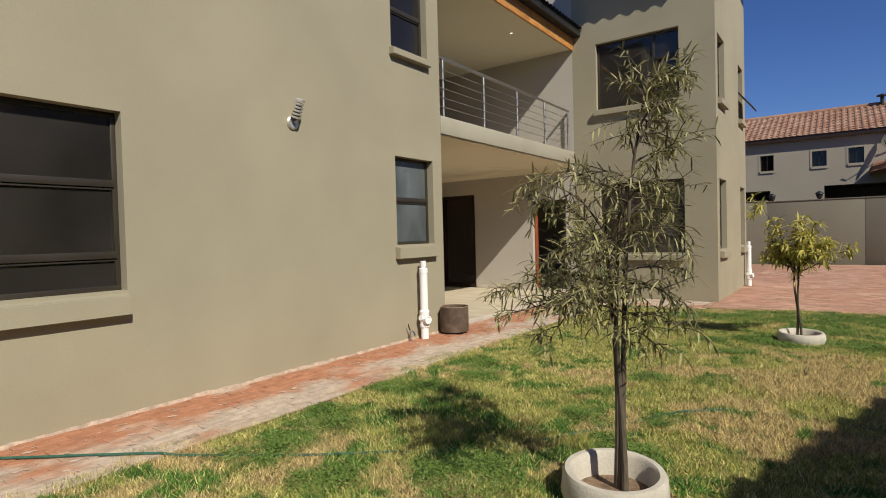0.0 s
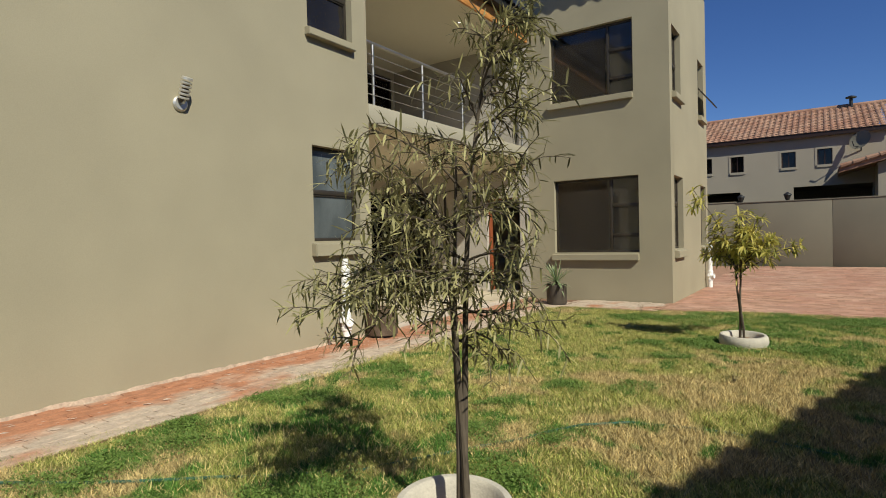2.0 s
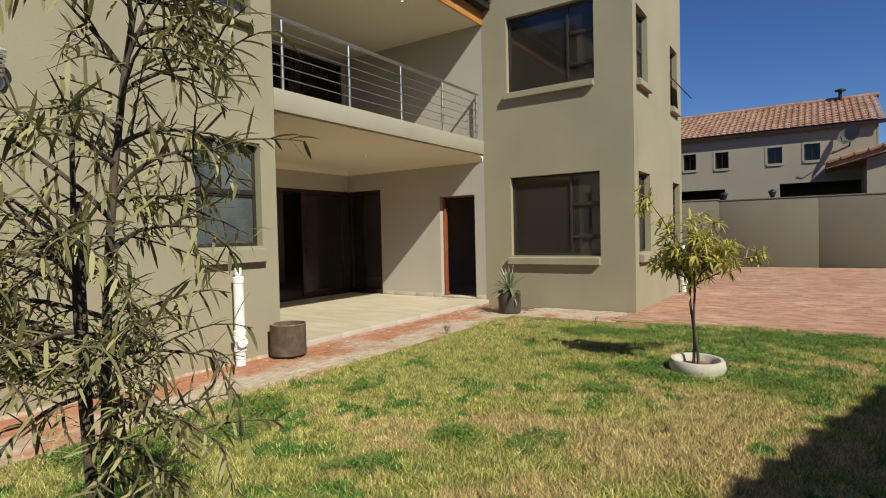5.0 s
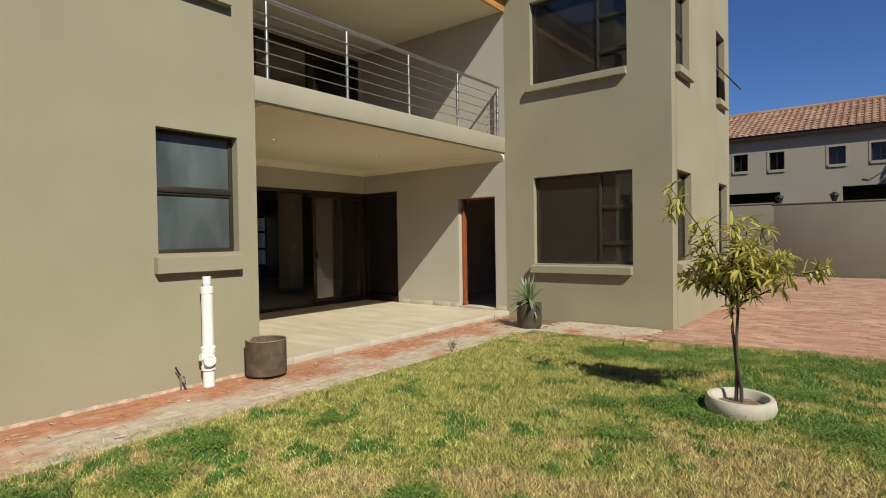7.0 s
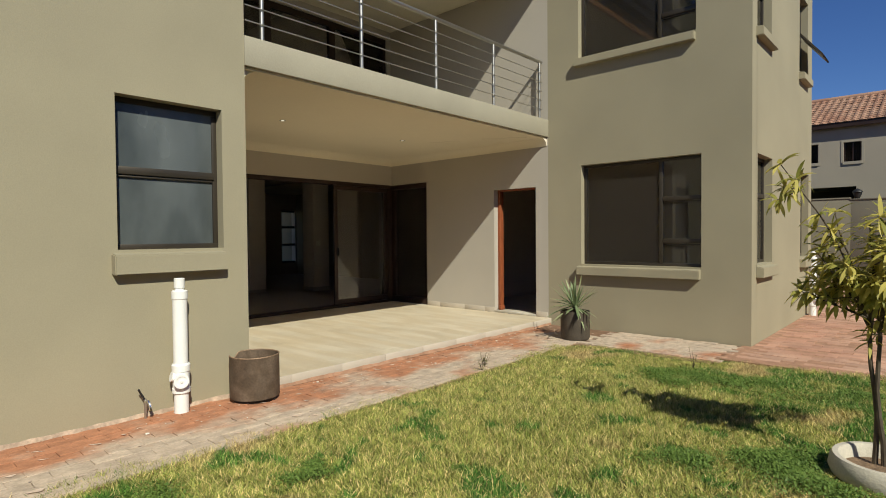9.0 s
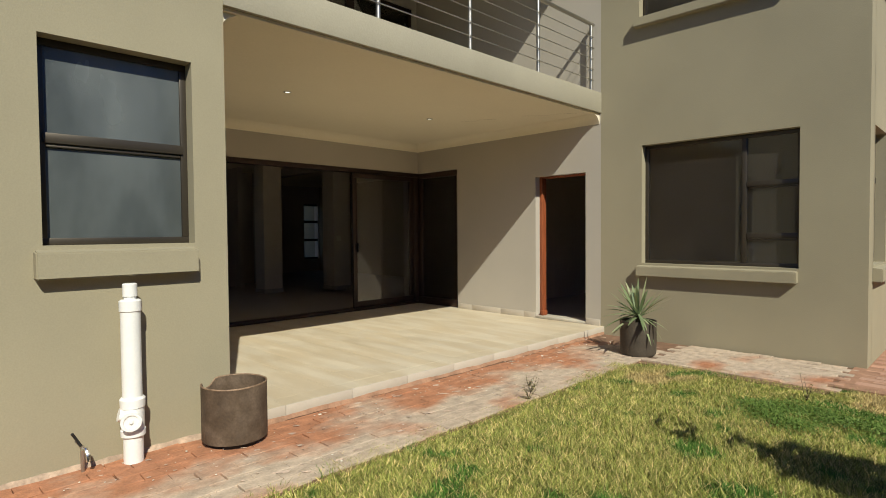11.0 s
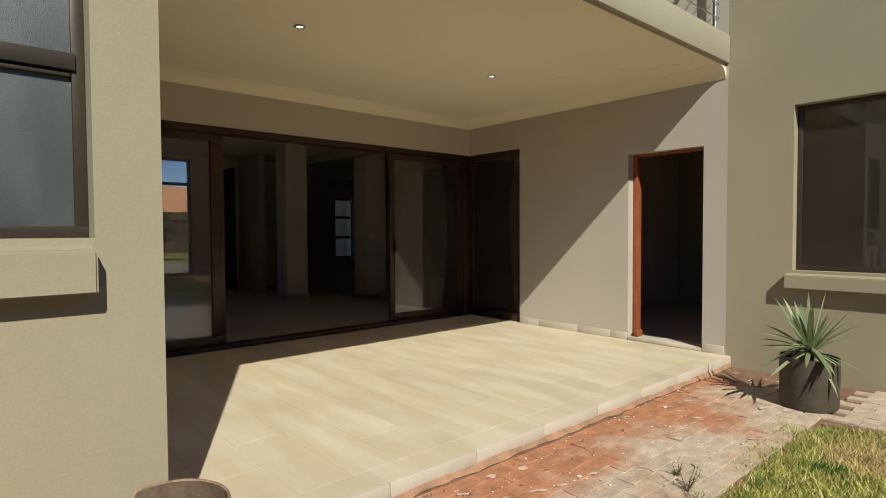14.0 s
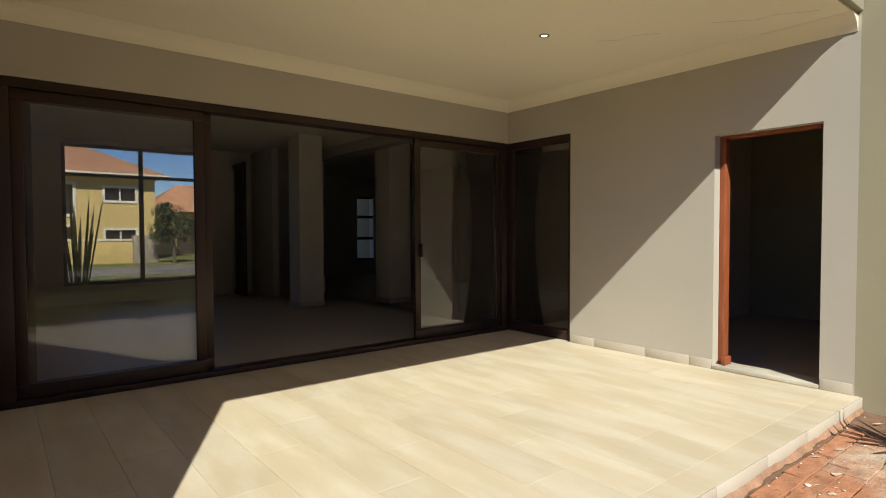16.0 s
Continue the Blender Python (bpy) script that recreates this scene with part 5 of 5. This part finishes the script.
bm = bmesh.new()
rg = random.Random(3)
prev = None
for i in range(150):
    y = -3 + i * (9.95 / 149)
    w, t_ = 0.025 + rg.uniform(-0.012, 0.02), 0.012 + rg.uniform(-0.006, 0.012)
    cur = [bm.verts.new((FX + 0.0005, y, -0.02)), bm.verts.new((FX + 0.0005, y, t_ + 0.01)), bm.verts.new((FX + w * 0.5, y, t_)), bm.verts.new((FX + w, y, -0.02))]
    if prev:
        for k in range(3):
            bm.faces.new((prev[k], prev[k + 1], cur[k + 1], cur[k]))
    prev = cur
tagged(part("trim_mortar", bm, MORTAR), "rough pale mortar fillet at the foot of the wall", "trim", kind="structure")
path = tagged(part("path", boxes((FX + 0.001, FX + 0.02, -7.9, 6.9, -0.027, -0.021)), SAND), "worn red brick path with pale mortar stains", "path", kind="structure")
brick_me = tile_mesh("brick", 0.1058, 0.2158, 0.03, BRICK, 0.0025)
rng = random.Random(9)
slots = []
for i in range(10):
    x = FX + 0.055 + i * 0.1085 + (0.0 if i < 9 else 0.008)
    for j in range(90):
        y = -8 + j * 0.2185 + (0.109 if i % 2 else 0)
        if y > 12.05 or (y > 11.95 and i < 2):
            continue
        if PY - 0.1 < y and x < FX + 0.15:
            continue
        slots.append((x, y, 0.0))
for i in range(9):
    for j in range(10):
        x = -2.78 + i * 0.2185 + (0.109 if j % 2 else 0)
        y = 11.14 + j * 0.1085
        if y < RY - 0.05 and x < EX - 0.1:
            slots.append((x, y, math.pi / 2))
near = sorted(slots, key=lambda s: abs(s[1] - 9.2) + 0.2 * abs(s[0] + 3.4))[:300]
chosen = set(near)
for x, y, r in near:
    o = new("brick", brick_me)
    o.matrix_basis = pose(x + rng.uniform(-0.005, 0.005), y + rng.uniform(-0.006, 0.006), rng.uniform(-0.005, 0.003), rng.uniform(-0.8, 0.8), rng.uniform(-1.1, 1.1), math.degrees(r) + rng.uniform(-2.4, 2.4))
    o.parent = path


def brick_field(name, rows, material, parent=None):
    """Many bricks joined: (x, y, turn) rows."""
    src = np.array([v.co[:] for v in brick_me.vertices])
    polys = [tuple(p.vertices) for p in brick_me.polygons]
    g = np.random.default_rng(4)
    verts, faces = [], []
    for i, (x, y, r) in enumerate(rows):
        turn = r + g.normal(0, 0.022)
        c, s = math.cos(turn), math.sin(turn)
        p = src.copy()
        z = p[:, 2] + g.uniform(-0.007, 0.004) + p[:, 0] * g.normal(0, 0.015)
        q = np.stack([p[:, 0] * c - p[:, 1] * s + x, p[:, 0] * s + p[:, 1] * c + y, z], 1)
        verts.extend(map(tuple, q))
        faces.extend(tuple(k + i * len(src) for k in f) for f in polys)
    me = bpy.data.meshes.new(name)
    me.from_pydata(verts, [], faces)
    me.materials.append(material)
    o = new(name, me)
    if parent:
        o.parent = parent
    o["kind"] = "stuff"
    return o


brick_field("bricks", [s for s in slots if s not in chosen and s[1] > -3], BRICK_FAR, path)
rows = []
for j in range(125):
    y = 11.5 + j * 0.1085
    for i in range(48):
        x = -1.2 + i * 0.2185 + (0.109 if j % 2 else 0)
        if x > 9.2 or y > 24.85 or y < 11.1 + 0.11 * (x + 2.3):
            continue
        if x < EX + 0.1 and y < NY + 0.1:
            continue
        rows.append((x, y, math.pi / 2))
court = tagged(brick_field("courtyard_paving", rows, BRICK_COURT), "faded red brick courtyard paving", "paving", kind="stuff")

# ---- litter and weeds on the path ----
bm = bmesh.new()
rg = random.Random(13)
prev = None
for i in range(120):
    y = PY + 0.06 + i * (RY - PY - 0.08) / 119
    w, t_ = 0.022 + 0.008 * math.sin(i * 0.37) + 0.005 * math.sin(i * 1.1) + rg.uniform(-0.006, 0.006), 0.006 + 0.004 * math.sin(i * 0.5) + rg.uniform(-0.003, 0.004)
    cur = [bm.verts.new((FX + 0.0535, y, -0.02)), bm.verts.new((FX + 0.0535, y, t_ + 0.012)), bm.verts.new((FX + 0.053 + w * 0.4, y, t_)), bm.verts.new((FX + 0.053 + w, y, -0.012))]
    if prev:
        for k in range(3):
            bm.faces.new((prev[k], prev[k + 1], cur[k + 1], cur[k]))
    prev = cur
tagged(part("trim_step_mortar", bm, SAND), "rough sandy mortar at the foot of the step", "trim", kind="structure")
bm = bmesh.new()
for i in range(330):
    y = rg.uniform(-2.0, 12.0)
    x = FX + rg.uniform(0.12, 1.0)
    r0, q = 0.008 + 0.026 * rg.random() ** 2, rg.uniform(0, 6.28)
    rim = [bm.verts.new((x + r0 * (0.35 + 0.8 * rg.random()) * math.cos(k * 0.698), y + r0 * (0.5 + 1.3 * rg.random()) * math.sin(k * 0.698 + 0.2 * q), 0.0035)) for k in range(9)]
    mid = bm.verts.new((x, y, 0.005))
    for k in range(9):
        bm.faces.new((rim[k], rim[(k + 1) % 9], mid))
tagged(part("mortar_splashes", bm, SPLASH), "pale dried mortar splashes on the bricks", "mortar", kind="stuff")

rng = random.Random(31)
bm = bmesh.new()
for i in range(130):
    y = rng.uniform(6.0, 12.0)
    x = FX + 0.1 + abs(rng.gauss(0, 0.45))
    if x > -2.9:
        continue
    s = rng.uniform(0.003, 0.007) * (2.2 if i % 19 == 0 else 1)
    r = bmesh.ops.create_icosphere(bm, subdivisions=1, radius=s)
    for v in r["verts"]:
        v.co = Vector((v.co.x * rng.uniform(0.7, 1.5), v.co.y * rng.uniform(0.7, 1.5), v.co.z * 0.5)) + Vector((x, y, 0.004))
tagged(part("mortar_crumbs", bm, WHITE), "pale mortar crumbs scattered on the path", "rubble", kind="stuff")
bm = bmesh.new()
for i in range(150):
    y = rng.uniform(7.2, 12.0)
    x = FX + 0.11 + abs(rng.gauss(0, 0.3))
    a = rng.uniform(0, 6.28)
    blade(bm, (x, y, 0.007), (math.cos(a), math.sin(a), 0.15), rng.uniform(0.015, 0.045), rng.uniform(0.004, 0.01), 0.4, segs=2)
tagged(part("leaf_litter", bm, BARK), "dry brown leaf litter along the step", "leaves", kind="stuff")
for x, y, hgt, seed in ((-3.0, 9.28, 0.13, 1), (-2.9, 9.12, 0.1, 2), (-3.12, 9.42, 0.07, 4), (-1.27, 10.6, 0.2, 3), (0.55, 6.6, 0.09, 5)):
    wd = thing("weed", (x, y, 0), "thin weed growing at the lawn's edge", "plant", group="weeds")
    rg = random.Random(seed)
    st, lf = bmesh.new(), bmesh.new()
    for k in range(6):
        a = rg.uniform(0, 6.28)
        pts = limb(st, (0, 0, -0.005), (math.cos(a) * 0.5, math.sin(a) * 0.5, 1), hgt * rg.uniform(0.6, 1.2), 0.0025, 0.001, rg, 0.4, 0.0, 5)
        for p in pts[1:]:
            for q in range(3):
                d_ = Vector((rg.gauss(0, 1), rg.gauss(0, 1), rg.gauss(0.2, 0.5))).normalized()
                blade(lf, p, d_, rg.uniform(0.015, 0.03), 0.007, 0.3, segs=2)
    part("stems", st, BARK, wd)
    part("leaves", lf, WILLOW_LEAF, wd)
# hairline cracks in the patio ceiling
for pts in (((-5.55, 11.15), (-5.4, 11.3), (-5.3, 11.27), (-5.12, 11.4)), ((-4.75, 11.5), (-4.5, 11.72), (-4.4, 11.7), (-4.15, 11.88))):
    zc = SLAB0 - 0.021
    tagged(part("trim_crack", tube([(a, q, zc) for a, q in pts], 0.0009, 4), GROUT), "hairline crack in the patio ceiling", "crack", kind="structure")
